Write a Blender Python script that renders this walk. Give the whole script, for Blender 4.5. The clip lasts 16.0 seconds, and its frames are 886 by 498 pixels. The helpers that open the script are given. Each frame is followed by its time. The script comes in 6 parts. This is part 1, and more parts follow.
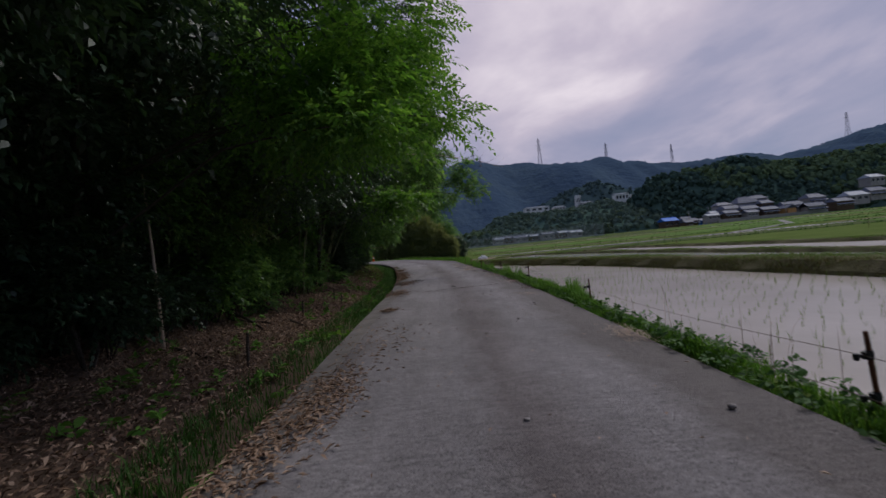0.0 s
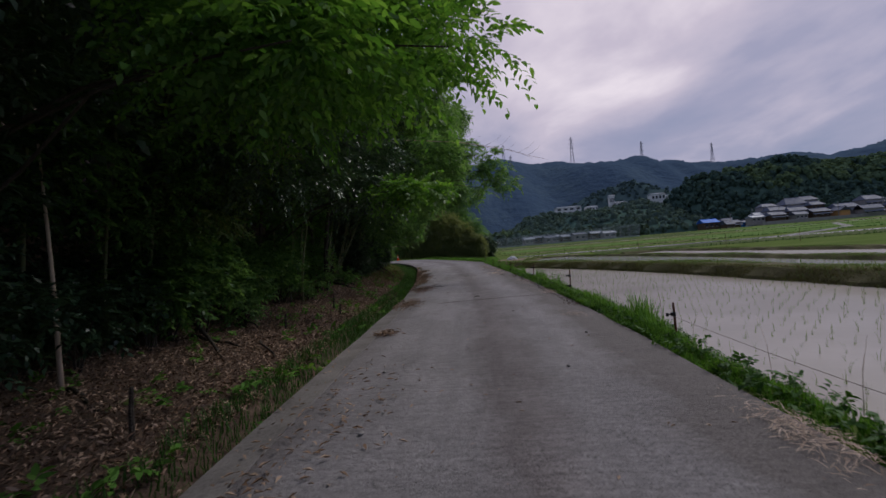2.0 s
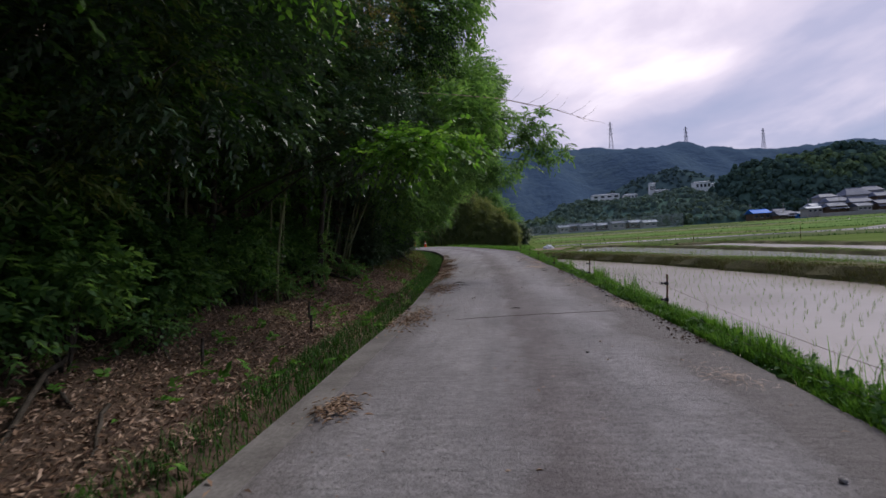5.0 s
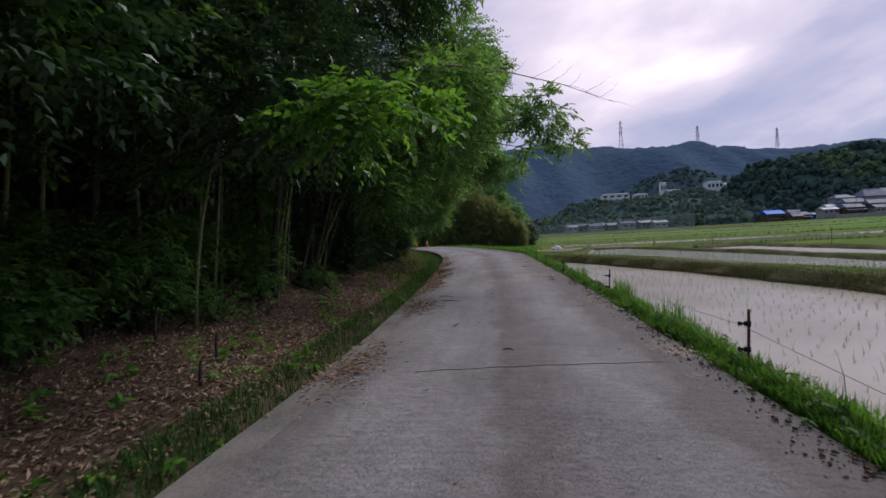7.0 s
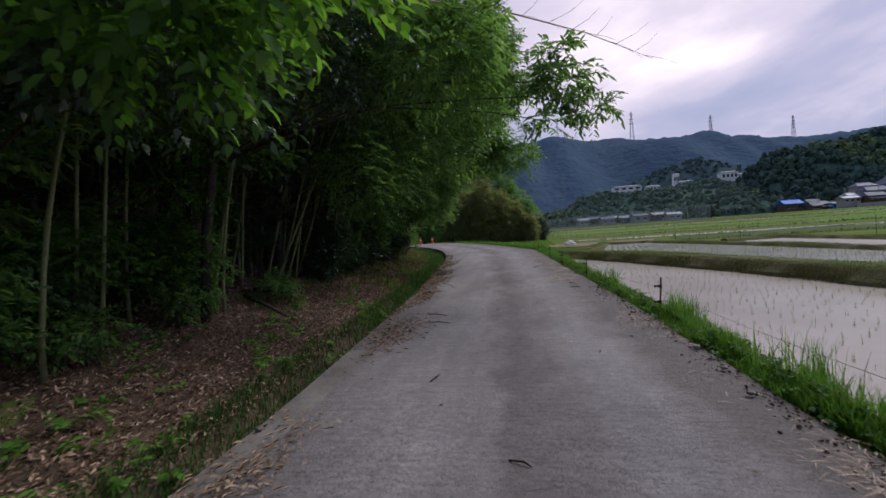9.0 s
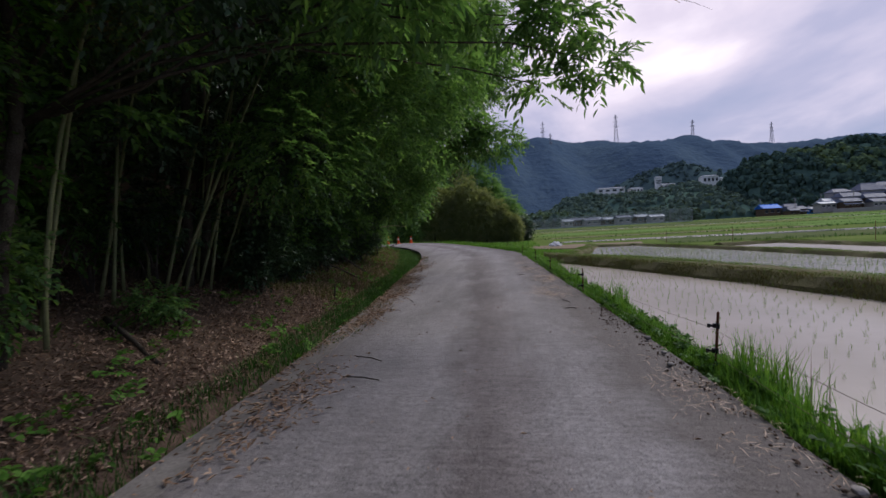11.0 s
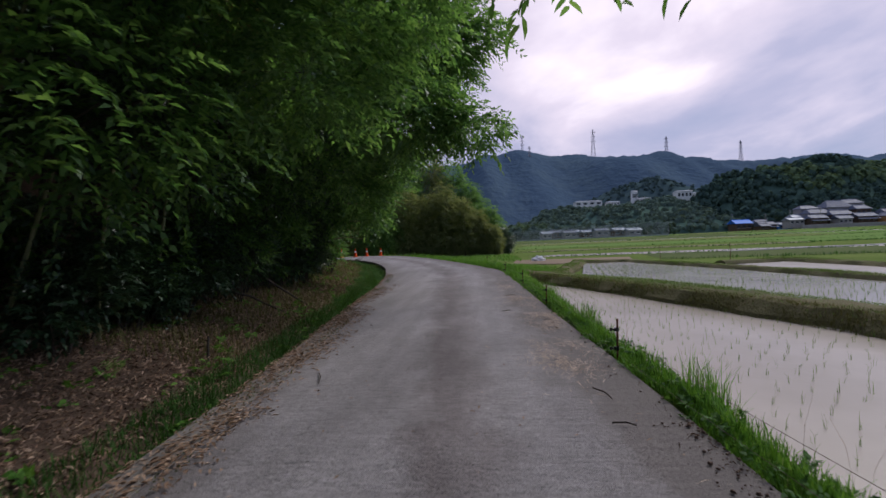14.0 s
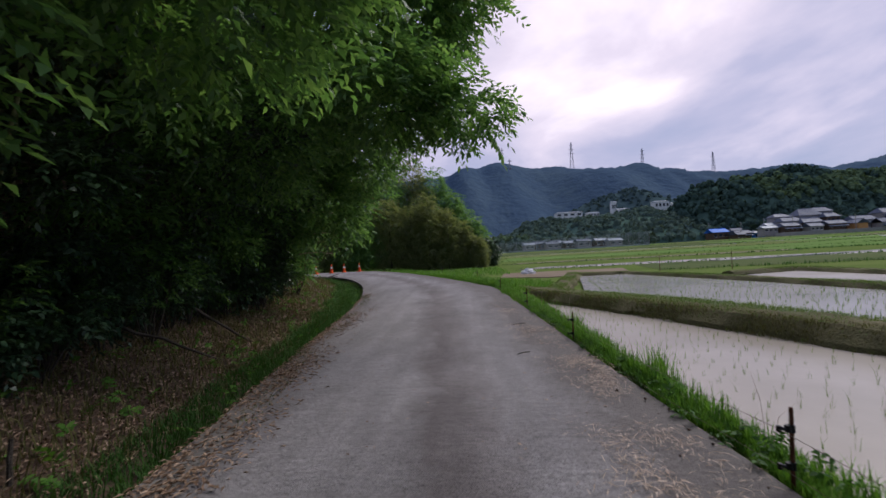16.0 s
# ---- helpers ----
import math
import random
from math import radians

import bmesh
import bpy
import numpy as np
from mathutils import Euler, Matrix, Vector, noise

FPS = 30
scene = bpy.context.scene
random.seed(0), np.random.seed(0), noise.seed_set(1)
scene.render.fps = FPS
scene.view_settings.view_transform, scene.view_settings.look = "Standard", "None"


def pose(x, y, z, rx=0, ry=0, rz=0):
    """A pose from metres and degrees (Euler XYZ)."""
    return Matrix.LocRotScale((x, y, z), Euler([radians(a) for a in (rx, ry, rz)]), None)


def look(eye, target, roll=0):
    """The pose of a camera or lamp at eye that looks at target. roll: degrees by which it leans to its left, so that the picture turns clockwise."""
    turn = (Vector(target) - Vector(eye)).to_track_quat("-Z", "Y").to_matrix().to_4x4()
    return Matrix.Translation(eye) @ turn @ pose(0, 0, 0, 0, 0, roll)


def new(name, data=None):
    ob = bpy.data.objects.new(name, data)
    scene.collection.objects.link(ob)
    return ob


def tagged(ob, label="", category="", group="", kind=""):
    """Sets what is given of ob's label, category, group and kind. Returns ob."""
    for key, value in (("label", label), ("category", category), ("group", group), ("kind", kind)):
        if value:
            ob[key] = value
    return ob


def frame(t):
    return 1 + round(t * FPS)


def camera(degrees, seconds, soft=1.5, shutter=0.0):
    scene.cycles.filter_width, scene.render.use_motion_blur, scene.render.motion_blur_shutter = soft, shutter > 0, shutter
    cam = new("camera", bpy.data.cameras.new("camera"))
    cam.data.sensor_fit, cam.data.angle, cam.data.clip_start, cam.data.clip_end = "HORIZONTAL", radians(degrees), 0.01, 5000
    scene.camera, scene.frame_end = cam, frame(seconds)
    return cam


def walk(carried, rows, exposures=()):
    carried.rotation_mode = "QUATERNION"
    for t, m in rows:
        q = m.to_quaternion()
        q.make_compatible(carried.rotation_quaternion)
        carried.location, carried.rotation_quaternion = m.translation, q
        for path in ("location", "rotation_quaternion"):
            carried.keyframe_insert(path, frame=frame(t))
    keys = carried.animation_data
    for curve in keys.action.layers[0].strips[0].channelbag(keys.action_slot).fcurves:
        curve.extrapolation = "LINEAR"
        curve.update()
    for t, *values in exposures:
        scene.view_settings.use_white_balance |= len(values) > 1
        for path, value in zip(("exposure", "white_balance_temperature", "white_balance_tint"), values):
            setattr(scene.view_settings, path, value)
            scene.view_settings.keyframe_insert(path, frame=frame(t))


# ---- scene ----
cam = camera(90.9, 16.0, 1.55, 0.3)
PATH = [
    (0, (0.041, -1.534, 1.128), (0.043, 0.466, 1.135), -5.6),
    (0.5, (0.12, -1.046, 1.135), (-0.024, 0.948, 1.188), -5.3),
    (1, (0.097, -0.479, 1.13), (-0.101, 1.511, 1.173), -4.3),
    (1.5, (0.162, 0.166, 1.143), (0.037, 2.162, 1.17), -4.9),
    (2, (0.232, 0.73, 1.188), (0.102, 2.726, 1.202), -4.7),
    (2.5, (0.186, 1.3, 1.205), (0.06, 3.296, 1.209), -3.1),
    (3, (0.198, 1.853, 1.194), (-0.001, 3.843, 1.198), -3.0),
    (3.5, (0.154, 2.458, 1.196), (-0.172, 4.431, 1.184), -2.2),
    (4, (0.127, 3.029, 1.203), (-0.195, 5.003, 1.174), -2.5),
    (4.5, (0.18, 3.619, 1.244), (-0.139, 5.593, 1.211), -3.5),
    (5, (0.137, 4.216, 1.224), (-0.141, 6.196, 1.185), -3.5),
    (7.5, (0.414, 7.198, 1.32), (0.097, 9.172, 1.276), -3.0),
    (8, (0.433, 7.836, 1.282), (0.133, 9.813, 1.235), -3.4),
    (8.5, (0.425, 8.404, 1.331), (0.068, 10.371, 1.273), -3.2),
    (9, (0.353, 9.056, 1.347), (-0.006, 11.023, 1.286), -3.9),
    (9.5, (0.396, 9.698, 1.376), (0.039, 11.665, 1.321), -5.1),
    (10, (0.389, 10.364, 1.34), (0.06, 12.336, 1.285), -4.6),
    (12.5, (0.541, 13.445, 1.424), (0.257, 15.423, 1.334), -2.0),
    (13, (0.533, 14.128, 1.448), (0.246, 16.105, 1.365), -2.4),
    (13.5, (0.536, 14.82, 1.493), (0.239, 16.797, 1.431), -2.2),
    (14, (0.409, 15.446, 1.497), (0.215, 17.437, 1.47), -2.3),
    (14.5, (0.375, 16.153, 1.468), (0.215, 18.146, 1.456), -2.5),
    (15, (0.245, 16.835, 1.485), (0.11, 18.831, 1.498), -2.5),
    (15.5, (0.139, 17.485, 1.498), (0.031, 19.482, 1.519), -2.8),
    (16, (0.042, 18.091, 1.546), (-0.068, 20.088, 1.574), -3.2),
]
walk(cam, [(t, look(eye, target, roll)) for t, eye, target, roll in PATH],
     [(0.0, -0.1), (1.5, -0.05), (3.0, 0.02), (3.6, 0.24), (5.0, 0.5), (9.0, 0.5), (12.5, 0.5), (16.0, 0.55)])

# ---- world and sun ----
world = bpy.data.worlds.new("dusk_sky")
scene.world = world
world.use_nodes = True
wn, wl = world.node_tree.nodes, world.node_tree.links
wn.clear()
SUN_EL, SUN_AZ = radians(43), radians(48)  # azimuth from +y towards +x


def wnode(kind, **kw):
    n = wn.new(kind)
    for k, v in kw.items():
        n.inputs[k].default_value = v
    return n


def wmath(op, a, b=None):
    n = wn.new("ShaderNodeMath")
    n.operation = op
    for i, v in enumerate((a, b)):
        if v is None:
            continue
        if isinstance(v, (int, float)):
            n.inputs[i].default_value = v
        else:
            wl.new(v, n.inputs[i])
    return n.outputs[0]


coord = wn.new("ShaderNodeTexCoord")
sep = wn.new("ShaderNodeSeparateXYZ")
wl.new(coord.outputs["Generated"], sep.inputs[0])
lift = wmath("ADD", wmath("MAXIMUM", sep.outputs[2], 0.0), 0.16)
flat = wn.new("ShaderNodeCombineXYZ")
wl.new(wmath("DIVIDE", sep.outputs[0], lift), flat.inputs[0])
wl.new(wmath("DIVIDE", sep.outputs[1], lift), flat.inputs[1])
turn = wn.new("ShaderNodeMapping")
turn.inputs["Rotation"].default_value = (0, 0, radians(-24))
turn.inputs["Scale"].default_value = (1.35, 0.95, 1.0)
turn.inputs["Location"].default_value = (1.1, 0.35, 0)
wl.new(flat.outputs[0], turn.inputs[0])
clouds = wnode("ShaderNodeTexNoise", Scale=0.85, Detail=6.0, Roughness=0.52, Distortion=0.25)
wl.new(turn.outputs[0], clouds.inputs["Vector"])
sun_dir = Vector((math.sin(SUN_AZ) * math.cos(SUN_EL), math.cos(SUN_AZ) * math.cos(SUN_EL), math.sin(SUN_EL)))
near = wn.new("ShaderNodeVectorMath")
near.operation = "DOT_PRODUCT"
near.inputs[1].default_value = Vector((0.24, 0.75, 0.62)).normalized()  # thinnest cloud
wl.new(coord.outputs["Generated"], near.inputs[0])
glow = wmath("POWER", wmath("MAXIMUM", near.outputs["Value"], 0.0), 9.0)
# the evening sky is brighter on the lane's far side than behind
lit_side = wmath("SUBTRACT", wmath("MULTIPLY", near.outputs["Value"], 0.13), 0.09)
cover = wmath("ADD", wmath("ADD", wmath("MULTIPLY", glow, 0.49), lit_side), wmath("SUBTRACT", wmath("MULTIPLY", clouds.outputs["Fac"], 1.08), 0.065))
ramp = wn.new("ShaderNodeValToRGB")
ramp.color_ramp.elements[0].position, ramp.color_ramp.elements[0].color = 0.36, (0.235, 0.275, 0.44, 1)
ramp.color_ramp.elements[1].position, ramp.color_ramp.elements[1].color = 1.0, (1.0, 0.90, 0.97, 1)
mid = ramp.color_ramp.elements.new(0.62)
mid.color = (0.37, 0.365, 0.52, 1)
mid2 = ramp.color_ramp.elements.new(0.82)
mid2.color = (0.63, 0.56, 0.68, 1)
wl.new(cover, ramp.inputs[0])
cloud_bg = wnode("ShaderNodeBackground", Strength=1.0)
wl.new(ramp.outputs[0], cloud_bg.inputs[0])
sky = wn.new("ShaderNodeTexSky")
sky.sky_type = "NISHITA"
sky.sun_disc = False
sky.sun_elevation, sky.sun_rotation = SUN_EL, SUN_AZ
sky_bg = wnode("ShaderNodeBackground", Strength=0.05)
wl.new(sky.outputs[0], sky_bg.inputs[0])
both = wn.new("ShaderNodeMixShader")
both.inputs[0].default_value = 0.12  # thin gaps in the cloud cover
wl.new(cloud_bg.outputs[0], both.inputs[1])
wl.new(sky_bg.outputs[0], both.inputs[2])
wout = wn.new("ShaderNodeOutputWorld")
wl.new(both.outputs[0], wout.inputs[0])

sun = new("sun", bpy.data.lights.new("sun", "SUN"))
sun.data.energy, sun.data.angle, sun.data.color = 1.75, radians(30), (1.0, 0.96, 0.94)
sun.matrix_world = look(sun_dir * 50, (0, 0, 0))

# ---- materials ----


def material(name, colours, rough=0.8, scale=4.0, fine=40.0, bump=0.3, metal=0.0, per_island=0.0, spec=0.12,
             through_light=0.0, dist=0.01, per_object=0.0, coords="Object"):
    """Two scales of noise between the given colours, with fine relief; per_island varies separate pieces."""
    m = bpy.data.materials.new(name)
    m.use_nodes = True
    n, l = m.node_tree.nodes, m.node_tree.links
    b = n["Principled BSDF"]
    b.inputs["Roughness"].default_value, b.inputs["Metallic"].default_value = rough, metal
    b.inputs["Specular IOR Level"].default_value = spec
    tc = n.new("ShaderNodeTexCoord")
    big, small = n.new("ShaderNodeTexNoise"), n.new("ShaderNodeTexNoise")
    big.inputs["Scale"].default_value, big.inputs["Detail"].default_value = scale, 5
    small.inputs["Scale"].default_value, small.inputs["Detail"].default_value = fine, 4
    for t in (big, small):
        l.new(tc.outputs[coords], t.inputs["Vector"])
    add = n.new("ShaderNodeMix")
    add.inputs["Factor"].default_value = 0.4
    l.new(big.outputs["Fac"], add.inputs["A"])
    l.new(small.outputs["Fac"], add.inputs["B"])
    fac = add.outputs["Result"]
    if per_island or per_object:
        src = n.new("ShaderNodeNewGeometry").outputs["Random Per Island"] if per_island else n.new("ShaderNodeObjectInfo").outputs["Random"]
        mix = n.new("ShaderNodeMix")
        mix.inputs["Factor"].default_value = per_island or per_object
        l.new(fac, mix.inputs["A"])
        l.new(src, mix.inputs["B"])
        fac = mix.outputs["Result"]
    r = n.new("ShaderNodeValToRGB")
    els = r.color_ramp.elements
    lo, hi = (0.3, 0.7) if not per_island else (0.18, 0.82)
    while len(els) < len(colours):
        els.new(0.5)
    for i, c in enumerate(colours):
        els[i].position = lo + (hi - lo) * i / max(1, len(colours) - 1)
        els[i].color = (*c, 1)
    l.new(fac, r.inputs[0])
    l.new(r.outputs[0], b.inputs["Base Color"])
    if bump:
        bp = n.new("ShaderNodeBump")
        bp.inputs["Strength"].default_value, bp.inputs["Distance"].default_value = bump, dist
        l.new(small.outputs["Fac"], bp.inputs["Height"])
        l.new(bp.outputs[0], b.inputs["Normal"])
    if through_light:
        tr = n.new("ShaderNodeBsdfTranslucent")
        warm = n.new("ShaderNodeMix")
        warm.data_type, warm.blend_type = "RGBA", "MULTIPLY"
        warm.inputs["Factor"].default_value = 1.0
        l.new(r.outputs[0], warm.inputs["A"])
        warm.inputs["B"].default_value = (1.4, 1.32, 0.7, 1)
        l.new(warm.outputs["Result"], tr.inputs["Color"])
        ms = n.new("ShaderNodeMixShader")
        ms.inputs[0].default_value = through_light
        l.new(b.outputs[0], ms.inputs[1])
        l.new(tr.outputs[0], ms.inputs[2])
        l.new(ms.outputs[0], n["Material Output"].inputs[0])
    return m


M = {}


def road_material():
    """Worn concrete: brushed cross grain, long worn bands, pale grit, dark damp dirt along both edges."""
    m = bpy.data.materials.new("worn_concrete_road")
    m.use_nodes = True
    n, l = m.node_tree.nodes, m.node_tree.links
    b = n["Principled BSDF"]
    b.inputs["Roughness"].default_value, b.inputs["Specular IOR Level"].default_value = 0.82, 0.35
    tc = n.new("ShaderNodeTexCoord")

    def tex(scale, stretch, detail, source="Object", rough=0.6):
        mp, t = n.new("ShaderNodeMapping"), n.new("ShaderNodeTexNoise")
        mp.inputs["Scale"].default_value = stretch
        t.inputs["Scale"].default_value, t.inputs["Detail"].default_value, t.inputs["Roughness"].default_value = scale, detail, rough
        l.new(tc.outputs[source], mp.inputs[0])
        l.new(mp.outputs[0], t.inputs["Vector"])
        return t.outputs["Fac"]

    def ramp_of(fac, stops):
        r = n.new("ShaderNodeValToRGB")
        e = r.color_ramp.elements
        while len(e) < len(stops):
            e.new(0.5)
        for i, (p, c) in enumerate(stops):
            e[i].position, e[i].color = p, (*c, 1) if len(c) == 3 else c
        l.new(fac, r.inputs[0])
        return r.outputs[0]

    def blend(fac, a, c, how="MIX"):
        x = n.new("ShaderNodeMix")
        x.data_type, x.blend_type = "RGBA", how
        for s, v in ((x.inputs["Factor"], fac), (x.inputs["A"], a), (x.inputs["B"], c)):
            if isinstance(v, (float, tuple)):
                s.default_value = v
            else:
                l.new(v, s)
        return x.outputs["Result"]

    def grey(v):
        return (v, v, v)
    base = ramp_of(tex(0.8, (1, 0.5, 1), 6), [(0.35, (0.17, 0.158, 0.16)), (0.65, (0.25, 0.235, 0.238))])
    grain = ramp_of(tex(24, (0.7, 1.25, 1), 6, rough=0.75), [(0.3, grey(0.72)), (0.5, grey(1.0)), (0.72, grey(1.22))])
    col = blend(1.0, base, grain, "MULTIPLY")
    grit = ramp_of(tex(95, (1, 1, 1), 3, rough=0.75), [(0.34, grey(0.45)), (0.46, grey(1.0)), (0.62, grey(1.0)), (0.72, grey(1.7))])
    col = blend(1.0, col, grit, "MULTIPLY")
    bands = ramp_of(tex(1.0, (2.6, 0.05, 1), 3), [(0.36, grey(0.90)), (0.64, grey(1.06))])
    col = blend(1.0, col, bands, "MULTIPLY")
    sep = n.new("ShaderNodeSeparateXYZ")
    l.new(tc.outputs["UV"], sep.inputs[0])
    wob = n.new("ShaderNodeMath")
    wob.operation = "MULTIPLY_ADD"
    l.new(tex(2.2, (1, 0.6, 1), 5), wob.inputs[0])
    wob.inputs[1].default_value = 0.26
    l.new(sep.outputs[0], wob.inputs[2])
    dirt = ramp_of(wob.outputs[0], [(0.17, grey(0.62)), (0.30, grey(0.0)), (0.88, grey(0.0)), (0.97, grey(0.5)), (1.0, grey(0.8))])
    soil = blend(1.0, grit, (0.10, 0.085, 0.078, 1.0), "MULTIPLY")
    col = blend(dirt, col, soil)
    mid_stain = ramp_of(wob.outputs[0], [(0.47, grey(1.06)), (0.56, grey(1.0)), (0.64, (0.62, 0.57, 0.56)), (0.71, (0.72, 0.68, 0.67)), (0.80, grey(1.0))])
    col = blend(0.9, col, mid_stain, "MULTIPLY")
    brush = ramp_of(tex(7, (0.35, 3.2, 1), 4), [(0.36, grey(0.86)), (0.5, grey(1.0)), (0.66, grey(1.10))])
    col = blend(0.8, col, brush, "MULTIPLY")
    l.new(col, b.inputs["Base Color"])
    bp = n.new("ShaderNodeBump")
    bp.inputs["Strength"].default_value, bp.inputs["Distance"].default_value = 0.8, 0.012
    l.new(grain, bp.inputs["Height"])
    bp2 = n.new("ShaderNodeBump")
    bp2.inputs["Strength"].default_value, bp2.inputs["Distance"].default_value = 0.6, 0.006
    l.new(grit, bp2.inputs["Height"])
    l.new(bp.outputs[0], bp2.inputs["Normal"])
    l.new(bp2.outputs[0], b.inputs["Normal"])
    return m


M["road"] = road_material()
M["kerb"] = material("concrete_edge", [(0.10, 0.09, 0.083), (0.17, 0.158, 0.147), (0.25, 0.232, 0.215)], 0.9, 2.2, 40, 0.4)
M["litter_soil"] = material("forest_soil", [(0.045, 0.032, 0.024), (0.10, 0.07, 0.052), (0.17, 0.118, 0.088)], 0.95, 3.0, 30, 0.9, dist=0.03)
M["field"] = material("field_ground", [(0.085, 0.115, 0.034), (0.11, 0.155, 0.044), (0.15, 0.18, 0.062)], 0.95, 0.25, 6, 0.6, dist=0.05, spec=0.0)
M["mud"] = material("paddy_mud", [(0.12, 0.09, 0.06), (0.19, 0.15, 0.10)], 0.8, 1.0, 12, 0.5)
M["bund"] = material("bund_soil", [(0.075, 0.075, 0.032), (0.11, 0.10, 0.048), (0.16, 0.135, 0.08)], 0.95, 0.9, 20, 0.9, dist=0.04)
M["grass"] = material("grass_blade", [(0.05, 0.12, 0.02), (0.10, 0.24, 0.04), (0.17, 0.33, 0.07)], 0.6, 1.0, 8, 0.0, per_island=0.6, through_light=0.35)
M["grass_ditch"] = material("ditch_grass_blade", [(0.022, 0.062, 0.014), (0.045, 0.115, 0.025), (0.085, 0.175, 0.045)], 0.6, 1.2, 8, 0.0, per_island=0.5, through_light=0.3)
M["grass_brown"] = material("withered_grass_blade", [(0.06, 0.065, 0.022), (0.11, 0.11, 0.042), (0.19, 0.17, 0.08)], 0.75, 0.8, 8, 0.0, per_island=0.5, through_light=0.25)
M["grass_dry"] = material("dull_grass_blade", [(0.075, 0.145, 0.03), (0.125, 0.21, 0.05), (0.19, 0.24, 0.085)], 0.7, 0.6, 8, 0.0, per_island=0.6, through_light=0.25)
M["leaf_mid"] = material("leaf_mid_green", [(0.052, 0.122, 0.043), (0.098, 0.212, 0.070), (0.175, 0.31, 0.108)], 0.42, 0.7, 5, 0.0, per_island=0.6, spec=0.5, through_light=0.6)
M["leaf_fresh"] = material("leaf_fresh_green", [(0.045, 0.125, 0.020), (0.085, 0.215, 0.035), (0.155, 0.30, 0.06)], 0.45, 0.7, 5, 0.0, per_island=0.6, spec=0.45, through_light=0.58)
# near-black leaf green: the wood's shade is put into this colour
M["leaf_dark"] = material("leaf_dark_shade_green", [(0.014, 0.034, 0.018), (0.031, 0.070, 0.035), (0.062, 0.118, 0.056)], 0.38, 0.7, 5, 0.0, per_island=0.6, spec=0.5, through_light=0.2)
M["leaf_bamboo"] = material("leaf_bamboo", [(0.05, 0.095, 0.022), (0.095, 0.155, 0.04), (0.17, 0.19, 0.07)], 0.5, 0.7, 5, 0.0, per_island=0.6, spec=0.45, through_light=0.4)
M["leaf_brown"] = material("leaf_withered_bamboo", [(0.09, 0.09, 0.035), (0.17, 0.14, 0.06), (0.24, 0.18, 0.09)], 0.6, 0.7, 5, 0.0, per_island=0.6, through_light=0.35)
# bamboo green made paler and greyer, with haze put into the leaf colour
M["leaf_grove"] = material("leaf_bamboo_haze_tint", [(0.115, 0.155, 0.075), (0.17, 0.21, 0.10), (0.25, 0.27, 0.14)], 0.6, 0.7, 5, 0.0, per_island=0.6, spec=0.2, through_light=0.5)
M["bark"] = material("bark", [(0.025, 0.02, 0.015), (0.06, 0.05, 0.04), (0.10, 0.085, 0.07)], 0.95, 6, 45, 0.9, dist=0.02)
M["culm"] = material("bamboo_culm", [(0.10, 0.12, 0.055), (0.18, 0.19, 0.095), (0.26, 0.25, 0.14)], 0.5, 2, 20, 0.1)
M["dead_leaf"] = material("dead_leaf", [(0.10, 0.062, 0.040), (0.235, 0.152, 0.102), (0.41, 0.30, 0.22)], 0.85, 1.0, 10, 0.0, per_island=0.7)
M["straw"] = material("straw", [(0.27, 0.19, 0.135), (0.43, 0.33, 0.25), (0.60, 0.48, 0.38)], 0.85, 2.0, 20, 0.0, per_island=0.7)
M["stone"] = material("stone", [(0.14, 0.13, 0.12), (0.30, 0.28, 0.26)], 0.9, 8, 60, 0.5, per_object=0.5)
M["rust"] = material("rusty_steel", [(0.05, 0.02, 0.012), (0.11, 0.045, 0.025), (0.17, 0.075, 0.04)], 0.85, 15, 90, 0.6, metal=0.3)
M["black"] = material("black_plastic", [(0.012, 0.012, 0.012), (0.025, 0.025, 0.025)], 0.5, 8, 50, 0.1)
M["wire"] = material("fence_wire", [(0.12, 0.09, 0.07), (0.22, 0.18, 0.14)], 0.6, 8, 60, 0.0)
M["orange"] = material("orange_plastic", [(0.62, 0.07, 0.015), (0.75, 0.11, 0.025)], 0.5, 3, 30, 0.05)
M["white"] = material("white_paint", [(0.62, 0.61, 0.60), (0.80, 0.79, 0.77)], 0.7, 2, 20, 0.1)
M["wall"] = material("plaster_wall", [(0.22, 0.20, 0.20), (0.36, 0.34, 0.33)], 0.9, 0.5, 5, 0.2)
M["wood"] = material("dark_timber_wall", [(0.07, 0.05, 0.035), (0.15, 0.10, 0.07)], 0.9, 0.6, 8, 0.3)
M["ochre"] = material("ochre_wall", [(0.40, 0.20, 0.08), (0.52, 0.28, 0.12)], 0.9, 0.5, 6, 0.2)
M["roof"] = material("grey_roof_tile", [(0.075, 0.088, 0.125), (0.14, 0.158, 0.21)], 0.6, 0.6, 6, 0.6, dist=0.1)
M["tin"] = material("pale_tin_roof", [(0.22, 0.25, 0.30), (0.33, 0.36, 0.41)], 0.5, 0.4, 6, 0.2)
M["blue"] = material("blue_sheet", [(0.02, 0.13, 0.52), (0.04, 0.22, 0.70)], 0.6, 0.5, 5, 0.2)
M["dark_glass"] = material("window_glass", [(0.02, 0.025, 0.03), (0.05, 0.06, 0.07)], 0.15, 2, 10, 0.0)
# no haze is modelled: the blue in these wood colours stands for it
M["far_wood"] = material("far_wood_haze_tint", [(0.046, 0.076, 0.122), (0.062, 0.096, 0.138), (0.080, 0.118, 0.148)], 0.95, 0.010, 0.09, 0.8, dist=4.0, spec=0.0)
